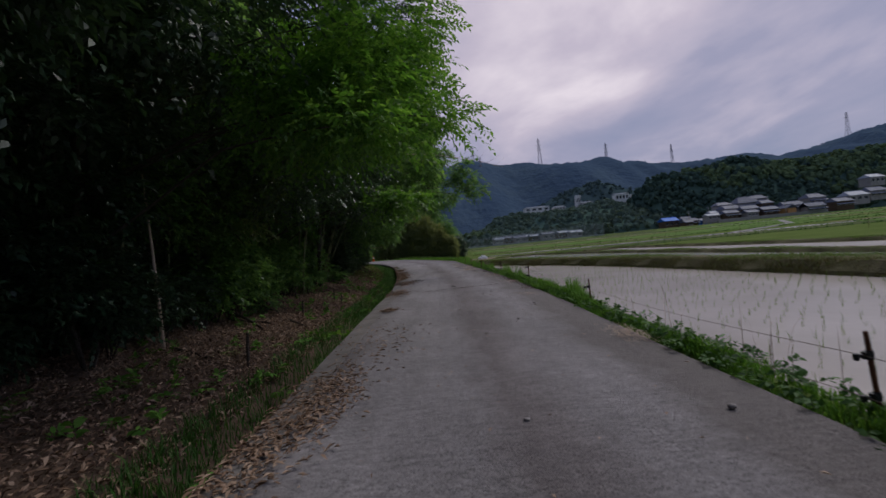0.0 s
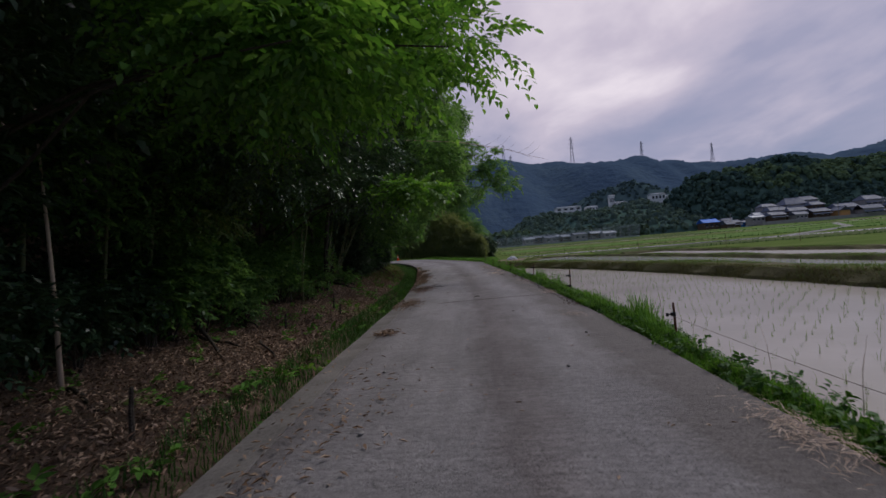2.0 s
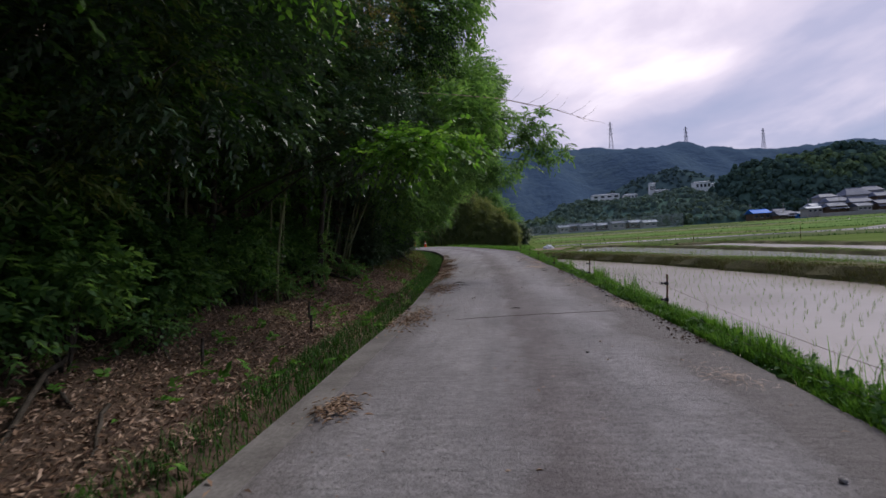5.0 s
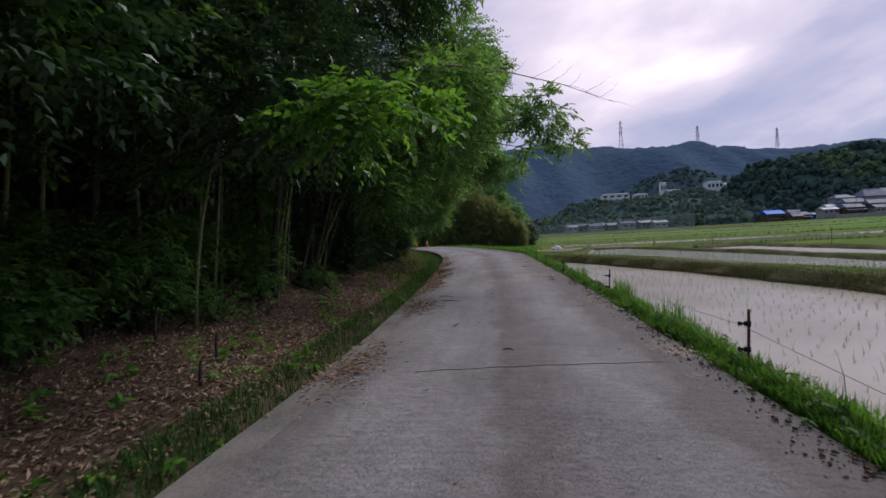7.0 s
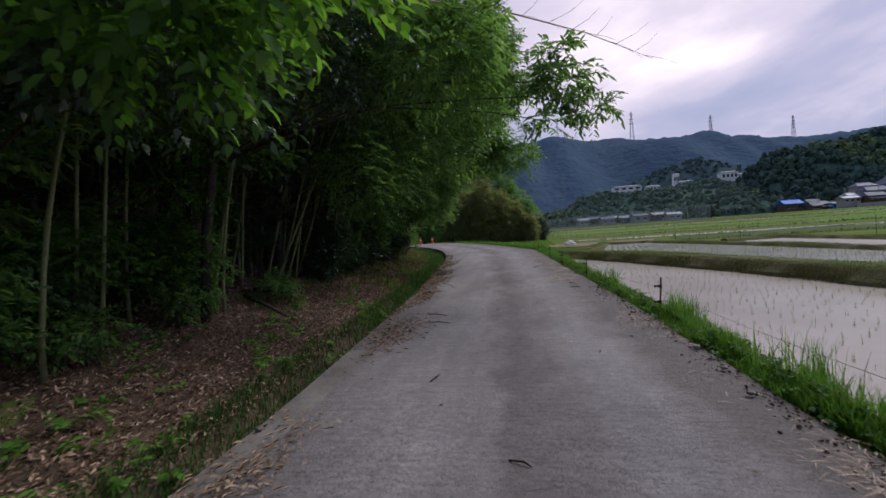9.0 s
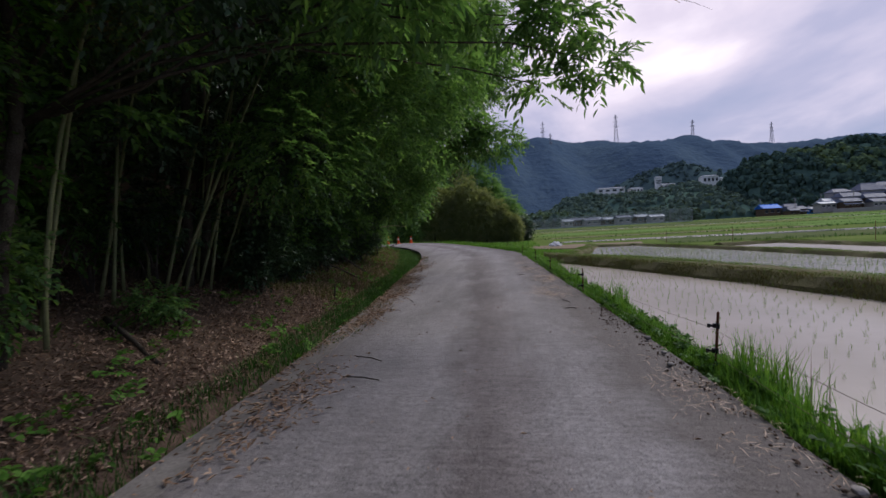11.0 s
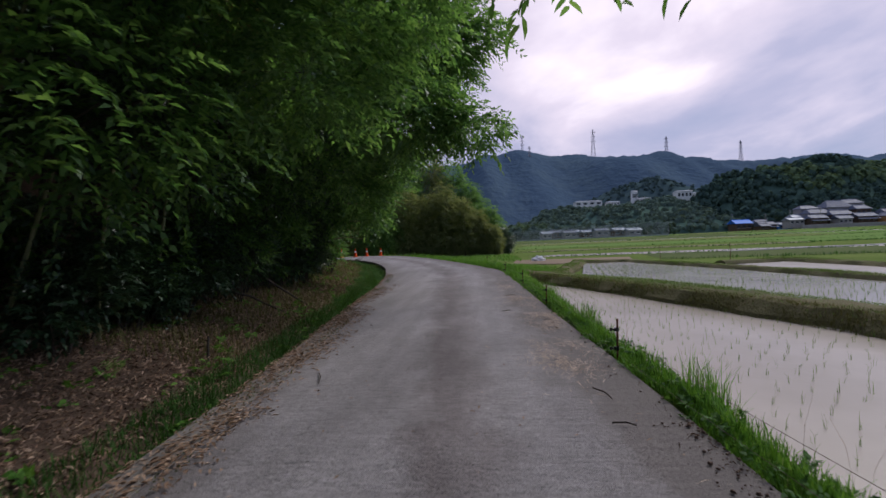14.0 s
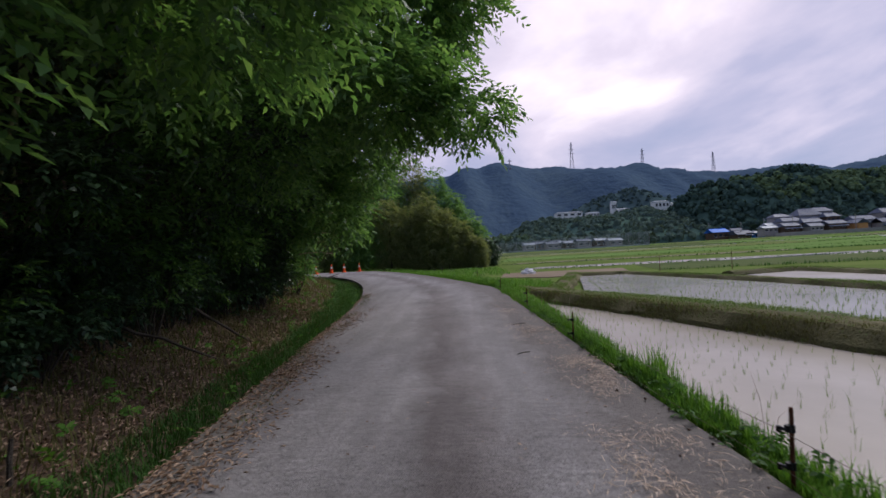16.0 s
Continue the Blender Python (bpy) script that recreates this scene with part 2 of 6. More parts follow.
M["hill_wood_haze_tint"] = material("hill_wood_haze_tint", [(0.042, 0.076, 0.070), (0.056, 0.096, 0.078), (0.074, 0.116, 0.084)], 0.95, 0.02, 0.3, 0.8, dist=1.5, spec=0.0)
M["tree_clump"] = material("hill_leaf_haze_tint", [(0.044, 0.082, 0.080), (0.060, 0.102, 0.090), (0.082, 0.128, 0.096)], 0.9, 0.03, 0.2, 0.0, per_island=0.4, through_light=0.2, spec=0.0)
M["ridge_wood"] = material("ridge_wood_haze_tint", [(0.036, 0.060, 0.070), (0.046, 0.074, 0.080), (0.058, 0.090, 0.088)], 0.95, 0.02, 0.3, 0.6, dist=1.5, spec=0.0)
# steel lightened towards lavender, putting the pylons' distance haze into the colour
M["steel"] = material("galvanised_steel_haze_tint", [(0.25, 0.245, 0.28), (0.36, 0.35, 0.39)], 0.95, 1, 10, 0.0)
M["net"] = material("green_net", [(0.26, 0.30, 0.31), (0.36, 0.40, 0.40)], 0.8, 1, 10, 0.0)
M["crop_a"] = material("crop_bright", [(0.10, 0.165, 0.045), (0.125, 0.20, 0.06), (0.165, 0.225, 0.085)], 0.95, 0.08, 1.2, 0.5, dist=0.08, spec=0.0)
M["crop_c"] = material("crop_dark", [(0.065, 0.09, 0.04), (0.095, 0.12, 0.052), (0.125, 0.14, 0.07)], 0.95, 0.08, 1.2, 0.5, dist=0.08, spec=0.0)
M["crop_d"] = material("stubble_pale", [(0.14, 0.15, 0.085), (0.19, 0.18, 0.11), (0.24, 0.215, 0.14)], 0.95, 0.08, 1.2, 0.5, dist=0.08, spec=0.0)
# haze over the hills is mixed into these leaf colours as blue-grey
M["clump_far"] = material("far_leaf_haze_tint", [(0.080, 0.124, 0.118), (0.108, 0.156, 0.132), (0.140, 0.195, 0.142)], 0.9, 0.03, 0.2, 0.0, per_island=0.45, through_light=0.2, spec=0.0)
M["clump_ridge"] = material("ridge_leaf_haze_tint", [(0.058, 0.094, 0.112), (0.072, 0.112, 0.122), (0.086, 0.130, 0.128)], 0.9, 0.03, 0.2, 0.0, per_island=0.4, through_light=0.2, spec=0.0)
M["clump_light"] = material("broadleaf_haze_tint", [(0.076, 0.124, 0.082), (0.106, 0.160, 0.092), (0.145, 0.20, 0.104)], 0.9, 0.04, 0.2, 0.0, per_island=0.45, through_light=0.2, spec=0.0)
M["crop_b"] = material("crop_dull", [(0.10, 0.13, 0.045), (0.135, 0.165, 0.06), (0.18, 0.19, 0.09)], 0.95, 0.15, 3, 0.5, dist=0.08, spec=0.0)
M["earth"] = material("dry_field_earth", [(0.15, 0.11, 0.075), (0.23, 0.18, 0.125)], 0.95, 0.3, 5, 0.6, dist=0.05)
M["path"] = material("pale_farm_track", [(0.20, 0.195, 0.18), (0.29, 0.28, 0.26)], 0.9, 0.4, 5, 0.3)
M["moss"] = material("moss", [(0.07, 0.08, 0.02), (0.13, 0.14, 0.04)], 0.95, 8, 60, 0.7)

wm = bpy.data.materials.new("muddy_water")
wm.use_nodes = True
wb = wm.node_tree.nodes["Principled BSDF"]
wtc, wno = wm.node_tree.nodes.new("ShaderNodeTexCoord"), wm.node_tree.nodes.new("ShaderNodeTexNoise")
wno.inputs["Scale"].default_value, wno.inputs["Detail"].default_value = 0.35, 4
wra = wm.node_tree.nodes.new("ShaderNodeValToRGB")
wra.color_ramp.elements[0].position, wra.color_ramp.elements[0].color = 0.35, (0.28, 0.245, 0.20, 1)
wra.color_ramp.elements[1].position, wra.color_ramp.elements[1].color = 0.7, (0.37, 0.33, 0.285, 1)
wbu, wfi = wm.node_tree.nodes.new("ShaderNodeBump"), wm.node_tree.nodes.new("ShaderNodeTexNoise")
wfi.inputs["Scale"].default_value = 5.0
wbu.inputs["Strength"].default_value, wbu.inputs["Distance"].default_value = 0.35, 0.012
for a, b in ((wtc.outputs["Object"], wno.inputs["Vector"]), (wtc.outputs["Object"], wfi.inputs["Vector"]), (wno.outputs["Fac"], wra.inputs[0]),
             (wra.outputs[0], wb.inputs["Base Color"]), (wfi.outputs["Fac"], wbu.inputs["Height"]), (wbu.outputs[0], wb.inputs["Normal"])):
    wm.node_tree.links.new(a, b)
wb.inputs["Roughness"].default_value, wb.inputs["IOR"].default_value = 0.24, 1.33
M["water"] = wm
cw = wm.copy()
cw.name = "clear_paddy_water"
for nd in cw.node_tree.nodes:
    if nd.type == "VALTORGB":
        nd.color_ramp.elements[0].color, nd.color_ramp.elements[1].color = (0.33, 0.315, 0.285, 1), (0.41, 0.39, 0.355, 1)
    elif nd.type == "BSDF_PRINCIPLED":
        nd.inputs["Roughness"].default_value = 0.16
    elif nd.type == "BUMP":
        nd.inputs["Strength"].default_value = 0.3
M["water_clear"] = cw

# ---- mesh helpers ----
rng = np.random.default_rng(7)


def mesh_of(name, verts, faces, mat, smooth=False):
    me = bpy.data.meshes.new(name)
    me.from_pydata([tuple(v) for v in verts], [], [tuple(f) for f in faces])
    me.materials.append(mat)
    if smooth:
        me.polygons.foreach_set("use_smooth", [True] * len(me.polygons))
    me.update()
    return me


def piece(name, verts, faces, mat, parent=None, label="", smooth=False):
    ob = new(name, mesh_of(name, verts, faces, mat, smooth))
    if parent is not None:
        ob.parent = parent
    return tagged(ob, label)


def part(name, bm, mat, parent, label=""):
    me = bpy.data.meshes.new(name)
    bm.to_mesh(me)
    bm.free()
    me.materials.append(mat)
    ob = new(name, me)
    ob.parent = parent
    return tagged(ob, label)


def empty(name, at, label, category, group="", kind=""):
    ob = new(name)
    ob.location = at
    return tagged(ob, label, category, group, kind)


def box_bm(w, d, h, at=(0, 0, 0), bevel=0.0, turn_z=0.0):
    bm = bmesh.new()
    bmesh.ops.create_cube(bm, size=1, matrix=Matrix.Translation(at) @ Matrix.Rotation(turn_z, 4, "Z") @ Matrix.Diagonal((w, d, h, 1)))
    if bevel:
        bmesh.ops.bevel(bm, geom=bm.edges[:], offset=bevel, segments=1, affect="EDGES")
    return bm


def tube(points, radii, sides=7):
    """Vertices and faces of a tapering tube along the points."""
    pts = [Vector(p) for p in points]
    vs, fs = [], []
    for i, p in enumerate(pts):
        d = (pts[min(i + 1, len(pts) - 1)] - pts[max(i - 1, 0)]).normalized()
        u = d.orthogonal().normalized()
        if abs(d.z) < 0.9:
            u = d.cross(Vector((0, 0, 1))).normalized()
        w = d.cross(u)
        for k in range(sides):
            a = 2 * math.pi * k / sides
            vs.append(p + (u * math.cos(a) + w * math.sin(a)) * radii[i])
    for i in range(len(pts) - 1):
        for k in range(sides):
            a, b = i * sides + k, i * sides + (k + 1) % sides
            fs.append((a, b, b + sides, a + sides))
    fs.append(tuple(range(sides))[::-1])
    fs.append(tuple(range((len(pts) - 1) * sides, len(pts) * sides)))
    return vs, fs


def join(*meshes):
    vs, fs = [], []
    for v, f in meshes:
        o = len(vs)
        vs += list(v)
        fs += [tuple(i + o for i in q) for q in f]
    return vs, fs


def quads_mesh(name, verts, mat, per=4):
    """A mesh of separate quads (or triangles) from an (n*per, 3) array."""
    n = len(verts) // per
    me = bpy.data.meshes.new(name)
    me.vertices.add(len(verts))
    me.vertices.foreach_set("co", np.ascontiguousarray(verts, dtype=np.float32).ravel())
    me.loops.add(n * per)
    me.loops.foreach_set("vertex_index", np.arange(n * per, dtype=np.int32))
    me.polygons.add(n)
    me.polygons.foreach_set("loop_start", np.arange(0, n * per, per, dtype=np.int32))
    me.materials.append(mat)
    me.update(calc_edges=True)
    return me


def unit(a):
    return a / np.maximum(np.linalg.norm(a, axis=-1, keepdims=True), 1e-6)


def leaf_quads(base, along, side, length, width, fold=0.25):
    """Diamond leaves with a drooping tip: (n,3) bases and directions to (n*4,3) corners."""
    length, width = length[:, None], width[:, None]
    up = np.cross(side, along)
    mid_p = base + along * length * 0.45
    out = np.stack([base, mid_p + side * width * 0.5 + up * width * fold, base + along * length - up * length * 0.12,
                    mid_p - side * width * 0.5 + up * width * fold], 1)
    return out.reshape(-1, 3)


def leaf_six(base, along, side, length, width, fold=0.18):
    """Pointed oval leaves with a fold: (n*6, 3) corners."""
    length, width = length[:, None], width[:, None]
    up = np.cross(side, along)
    a, c2 = base + along * length * 0.28, base + along * length * 0.66 - up * length * 0.05
    out = np.stack([base, a + side * width * 0.46 + up * width * fold, c2 + side * width * 0.4 + up * width * fold, base + along * length - up * length * 0.16,
                    c2 - side * width * 0.4 + up * width * fold, a - side * width * 0.46 + up * width * fold], 1)
    return out.reshape(-1, 3)


def sprays(origin, heading, spray_len, leaf_len, leaf_w, k=11, droop=0.35, spread=1.0, shape=leaf_quads):
    """Leafy twigs: k leaves set alternately along each of n twigs."""
    n = len(origin)
    heading = unit(heading)
    up = np.tile(np.array([0, 0, 1.0]), (n, 1)) + rng.normal(0, 0.3, (n, 3))
    side = unit(np.cross(heading, up))
    s = (np.arange(k) + 0.6) / k
    pos = origin[:, None] + heading[:, None] * (s[None, :, None] * spray_len[:, None, None])
    pos = pos - np.array([0, 0, 1.0]) * (s ** 2)[None, :, None] * (droop * spray_len)[:, None, None]
    sign = np.where(np.arange(k) % 2, 1.0, -1.0)[None, :, None] * spread
    al = unit(heading[:, None] * (0.55 + 0.4 * s[None, :, None]) + side[:, None] * sign + rng.normal(0, 0.25, (n, k, 3)) - np.array([0, 0, 0.35]))
    sd = unit(np.cross(al, np.broadcast_to(up[:, None], al.shape) + rng.normal(0, 0.25, (n, k, 3))))
    ll = leaf_len * rng.uniform(0.65, 1.25, (n, k))
    ww = leaf_w * rng.uniform(0.75, 1.2, (n, k))
    return shape(pos.reshape(-1, 3), al.reshape(-1, 3), sd.reshape(-1, 3), ll.ravel(), ww.ravel())


def in_clusters(clusters, n):
    """Points and outward headings in ellipsoids (x, y, z, rx, ry, rz), mostly near their skins."""
    c = np.array(clusters, float)
    w = (c[:, 3] * c[:, 4] * c[:, 5]) ** 0.7
    pick = rng.choice(len(c), n, p=w / w.sum())
    d = unit(rng.normal(0, 1, (n, 3)))
    r = rng.uniform(0.25, 1.0, (n, 1)) ** 0.55
    lump = 1 + 0.25 * np.sin(d[:, :1] * 5 + pick[:, None]) * np.cos(d[:, 1:2] * 4 + pick[:, None] * 2)
    p = c[pick, :3] + d * r * c[pick, 3:] * lump
    return p, unit(d * np.array([1, 1, 0.45]) + rng.normal(0, 0.35, (n, 3)))


# ---- plan ----
PAIRS = [((-1.15, -14), (2.0, -14)), ((-1.2, -8), (2.0, -8)), ((-1.32, 0), (2.05, 0)), ((-1.42, 3), (2.1, 3)), ((-1.58, 8), (2.2, 8)), ((-1.68, 12), (2.15, 12)),
         ((-2.05, 17), (2.06, 17)), ((-2.4, 21), (1.92, 21)), ((-2.9, 25), (1.72, 25)), ((-3.5, 30), (1.5, 30.5)), ((-4.2, 35), (1.0, 36.2)),
         ((-5.6, 40.5), (-0.9, 40.6)), ((-8.0, 45.2), (-3.0, 44.6)), ((-11.5, 48.2), (-6.0, 49.6)), ((-17, 50), (-10, 53.6)), ((-28, 51.5), (-24, 57)), ((-55, 52), (-52, 58))]


def rise(y):
    u = np.clip((np.asarray(y, float) - 30) / 22, 0, 1)
    return 0.6 * u * u * (3 - 2 * u)


LEFT = np.array([p[0] for p in PAIRS], float)
RIGHT = np.array([p[1] for p in PAIRS], float)


def left_x(y):
    return np.interp(y, LEFT[:, 1], LEFT[:, 0])


def right_x(y):
    return np.interp(y, RIGHT[:, 1], RIGHT[:, 0])


BANK = np.array([(0, -0.12), (0.06, -0.36), (0.38, -0.42), (0.62, -0.22), (0.95, -0.13), (1.5, -0.10), (3, -0.04), (4.5, 0.25), (7, 1.2), (12, 4.0), (30, 15), (80, 40), (400, 60)])
VERGE = np.array([(0, -0.06), (0.2, 0.0), (0.45, -0.08), (0.8, -0.56), (2, -0.56)])


def ground_z(x, y):
    x, y = np.asarray(x, float), np.asarray(y, float)
    xl, xr = left_x(y), right_x(y)
    dl, dr = xl - x, x - xr
    far = np.clip((np.hypot(x, y) - 60) / 280, 0, 1)
    wide = 1 + 2.2 * np.clip((y - 26) / 16, 0, 1)
    field = np.interp(dr / wide, VERGE[:, 0], VERGE[:, 1]) + rise(y) * np.clip(1 - dr / (3 + wide), 0, 1) + 2.0 * far * far * (3 - 2 * far)
    steep = 1 + 0.9 * np.clip((y - 20) / 10, 0, 1)
    bank = np.interp(dl, BANK[:, 0], BANK[:, 1])
    bank = np.where(bank > -0.05, bank * steep, bank) + rise(y)
    bank = bank + 0.42 * np.clip((y - 9) / 9, 0, 1) * np.clip((dl - 1.0) / 2.6, 0, 1)
    bank = np.where(y > 50, np.where(y > 57, np.minimum(0.45 + (y - 57) * 0.03, 2.0), rise(y) - 0.1), bank)
    return np.where(dl > 0, bank, np.where(dr > 0, field, rise(y) - 0.12))


def noise_grid(x, y, s, amp):
    return amp * (np.sin(x * s * 1.3 + 2 * np.sin(y * s * 0.7)) * np.cos(y * s + 1.7 * np.sin(x * s * 0.6)) + 0.5 * np.sin(x * s * 2.9 + y * s * 2.3))


def sheet(name, xs, ys, zf, mat, smooth=True):
    X, Y = np.meshgrid(xs, ys)
    Z = zf(X, Y)
    v = np.stack([X, Y, Z], -1).reshape(-1, 3)
    nx = len(xs)
    f = [(j * nx + i, j * nx + i + 1, (j + 1) * nx + i + 1, (j + 1) * nx + i) for j in range(len(ys) - 1) for i in range(nx - 1)]
    return piece(name, v, f, mat, smooth=smooth)


# ---- ground and road ----
gx = np.concatenate([np.linspace(-1400, -60, 14), np.linspace(-50, -13, 14), np.arange(-12, 6.01, 0.2), np.linspace(7, 40, 24), np.linspace(50, 400, 25), np.linspace(450, 2500, 12)])
gy = np.concatenate([np.linspace(-1200, -30, 12), np.linspace(-20, -4, 10), np.arange(-3, 62.01, 0.4), np.linspace(64, 120, 20), np.linspace(135, 420, 20), np.linspace(460, 2600, 12)])
ground = sheet("ground", gx, gy, lambda x, y: ground_z(x, y) + noise_grid(x, y, 1.7, 0.015), M["field"])
tagged(ground, "green and brown open farmland reaching to the hills", "ground", kind="structure")



def bank_sheet():
    us = np.concatenate([np.arange(0.0, 5.0, 0.14), np.linspace(5.2, 26, 24)])
    ys = np.arange(-13, 47.5, 0.3)
    U, Y = np.meshgrid(us, ys)
    X = left_x(Y) - 0.02 - U
    Z = ground_z(X - 0.001, Y) + 0.03 + noise_grid(X, Y, 2.3, 0.02) * np.clip(U - 0.5, 0, 1) + noise_grid(X, Y, 7.0, 0.012) * np.clip(U - 0.5, 0, 1)
    v = np.stack([X, Y, Z], -1).reshape(-1, 3)
    n = len(us)
    f = [(j * n + i, (j + 1) * n + i, (j + 1) * n + i + 1, j * n + i + 1) for j in range(len(ys) - 1) for i in range(n - 1)]
    return tagged(piece("forest_bank", v, f, M["litter_soil"], smooth=True), "brown earth bank with leaf litter and a shallow ditch", "bank", kind="structure")


bank = bank_sheet()


def along_road(n_per=14):
    """Smoothly sampled pairs of road edges."""
    L, R = [], []
    for i in range(len(LEFT) - 1):
        for k in range(n_per):
            t = k / n_per
            q = []
            for P in (LEFT, RIGHT):
                p0, p1, p2, p3 = P[max(i - 1, 0)], P[i], P[i + 1], P[min(i + 2, len(P) - 1)]
                m1, m2 = (p2 - p0) / 2, (p3 - p1) / 2
                q.append((2 * t ** 3 - 3 * t * t + 1) * p1 + (t ** 3 - 2 * t * t + t) * m1 + (3 * t * t - 2 * t ** 3) * p2 + (t ** 3 - t * t) * m2)
            L.append(q[0])
            R.append(q[1])
    return np.array(L), np.array(R)


ALL_L, ALL_R = along_road()
KERB_ROWS = int(np.argmax(ALL_L[:, 1] > 24.5))


def road_strip(name, u0, u1, nu, lift_z, mat, side=0.25, last=None):
    RL, RR = ALL_L[:last], ALL_R[:last]
    us = np.linspace(u0, u1, nu)
    v, f = [], []
    for a, b in zip(RL, RR):
        for u in us:
            p = a + (b - a) * u
            z = float(rise(p[1])) + lift_z + 0.02 * (1 - (2 * u - 1) ** 2) + 0.006 * math.sin(p[1] * 1.9 + u * 9) * math.sin(p[1] * 0.63 + u * 4)
            v.append((p[0], p[1], z))
    n = nu
    for j in range(len(RL) - 1):
        for i in range(n - 1):
            f.append((j * n + i, j * n + i + 1, (j + 1) * n + i + 1, (j + 1) * n + i))
    top = len(v)
    for e in (0, n - 1):
        s = len(v)
        for j in range(len(RL)):
            x, y, z = v[j * n + e]
            v.append((x, y, z - side))
        for j in range(len(RL) - 1):
            q = (j * n + e, (j + 1) * n + e, s + j + 1, s + j)
            f.append(q if e == 0 else q[::-1])
    ob = piece(name, v, f, mat, smooth=False)
    uv = ob.data.uv_layers.new(name="across")
    lay = np.array([(us[i % n], (i // n) / len(RL)) for i in range(top)] + [(us[0 if k < len(RL) else -1], 0.0) for k in range(2 * len(RL))])
    idx = np.zeros(len(ob.data.loops), dtype=np.int32)
    ob.data.loops.foreach_get("vertex_index", idx)
    uv.data.foreach_set("uv", lay[idx].astype(np.float32).ravel())
    return ob


road = tagged(road_strip("road", 0.0, 1.0, 26, 0.0, M["road"]), "narrow grey worn concrete farm lane", "road", kind="structure")
kerb = tagged(road_strip("kerb", 0.0, 0.07, 4, 0.012, M["kerb"], 0.35, KERB_ROWS), "pale concrete edge strip beside the ditch", "kerb", kind="structure")

# ---- paddies, banks between them, far fields ----


def polygon(name, pts, z, mat, label, category, kind="structure", thick=0.05):
    """A flat field slab on a polygon outline."""
    bm = bmesh.new()
    vs = [bm.verts.new((x, y, z)) for x, y in pts]
    f = bm.faces.new(vs)
    if f.normal.z < 0:
        f.normal_flip()
    ext = bmesh.ops.extrude_face_region(bm, geom=[f])
    for e in ext["geom"]:
        if isinstance(e, bmesh.types.BMVert):
            e.co.z -= thick
    bmesh.ops.recalc_face_normals(bm, faces=bm.faces[:])
    me = bpy.data.meshes.new(name)
    bm.to_mesh(me)
    bm.free()
    me.materials.append(mat)
    return tagged(new(name, me), label, category, kind=kind)


BUND = np.array([(3.4, 35.4), (5.4, 31.0), (7.8, 24.4), (9.2, 18.7), (10.7, 8.5), (12.1, -2), (13.8, -14)], float)
WATER_Z = -0.42
near_edge = [(float(right_x(y)) + 0.55 + 0.5 * max(0, (y - 26) / 9), y) for y in np.arange(-13, 35, 2.0)]
polygon("water_near_paddy", near_edge + [tuple(p) for p in BUND], WATER_Z, M["water"], "flooded rice paddy with muddy sky-lit water", "paddy water")
P2 = [(7.6, 48.5), (5.2, 38.0), (5.6, 33.0), (8.6, 24.7), (10.0, 18.8), (11.5, 8.6), (14.6, -12), (17.0, -12), (15.7, 8), (14.9, 20), (14.3, 30), (13.0, 38.5), (10.6, 48.5)]
polygon("water_middle_paddy", P2, -0.43, M["water_clear"], "flooded rice paddy with dark reflections and seedling rows", "paddy water")
P3 = [(15.0, 42.6), (15.6, 34), (16.3, 20), (17.1, 8), (18.5, -12), (24, -12), (22.5, 8), (20.8, 20), (19.3, 32), (18.4, 43.6)]
polygon("water_far_paddy", P3, -0.43, M["water"], "pale flooded paddy reflecting the sky", "paddy water")


def ridge_bank(name, line, half, height, mat, label):
    """A low earth bank with sloping, uneven sides along a line."""
    line = [Vector((*p, 0)) for p in line]
    pts = []
    for a, b in zip(line, line[1:]):
        k = max(2, int((b - a).length / 0.4))
        pts += [a.lerp(b, i / k) for i in range(k)]
    pts.append(line[-1])
    prof = [(-1.0, 0.0), (-0.84, 0.45), (-0.55, 0.88), (-0.25, 1.0), (0.2, 1.02), (0.55, 0.92), (0.86, 0.5), (1.0, 0.0)]
    v, f = [], []
    for i, p in enumerate(pts):
        d = (pts[min(i + 1, len(pts) - 1)] - pts[max(i - 1, 0)]).normalized()
        s = Vector((d.y, -d.x, 0))
        for u, h in prof:
            q = p + s * u * half * (1 + 0.12 * math.sin(i * 0.9 + u * 3) + 0.05 * math.sin(i * 2.3))
            v.append((q.x, q.y, -0.6 + (height + 0.6) * h + 0.03 * math.sin(i * 1.3 + u * 5) * h))
    n = len(prof)
    for i in range(len(pts) - 1):
        for k in range(n - 1):
            f.append((i * n + k, i * n + k + 1, (i + 1) * n + k + 1, (i + 1) * n + k))
    f.append(tuple(range(n)))
    f.append(tuple(range((len(pts) - 1) * n, len(pts) * n))[::-1])
    ob = piece(name, v, f, mat, smooth=False)
    return tagged(ob, label, "field bank", kind="structure"), pts


bund_lines = []
_, bp = ridge_bank("field_bank", [(1.7, 39.0)] + [tuple(b_) for b_ in BUND], 1.0, -0.05, M["bund"], "grass-topped earth bank between two paddies")
bund_lines.append((bp, 1.0, -0.05))
_, bp = ridge_bank("field_bank", [(7.3, 49.6), (10.9, 49.5), (13.7, 39), (14.95, 30), (15.6, 20), (16.4, 8), (17.7, -12)], 0.5, -0.27, M["bund"], "low grassy bank between flooded paddies")
bund_lines.append((bp, 0.5, -0.27))
_, bp = ridge_bank("field_bank", [(3.1, 35.6), (4.5, 40), (6.4, 46), (7.4, 49.4)], 0.6, -0.2, M["bund"], "low grassy bank at the paddy's end")
bund_lines.append((bp, 0.6, -0.2))
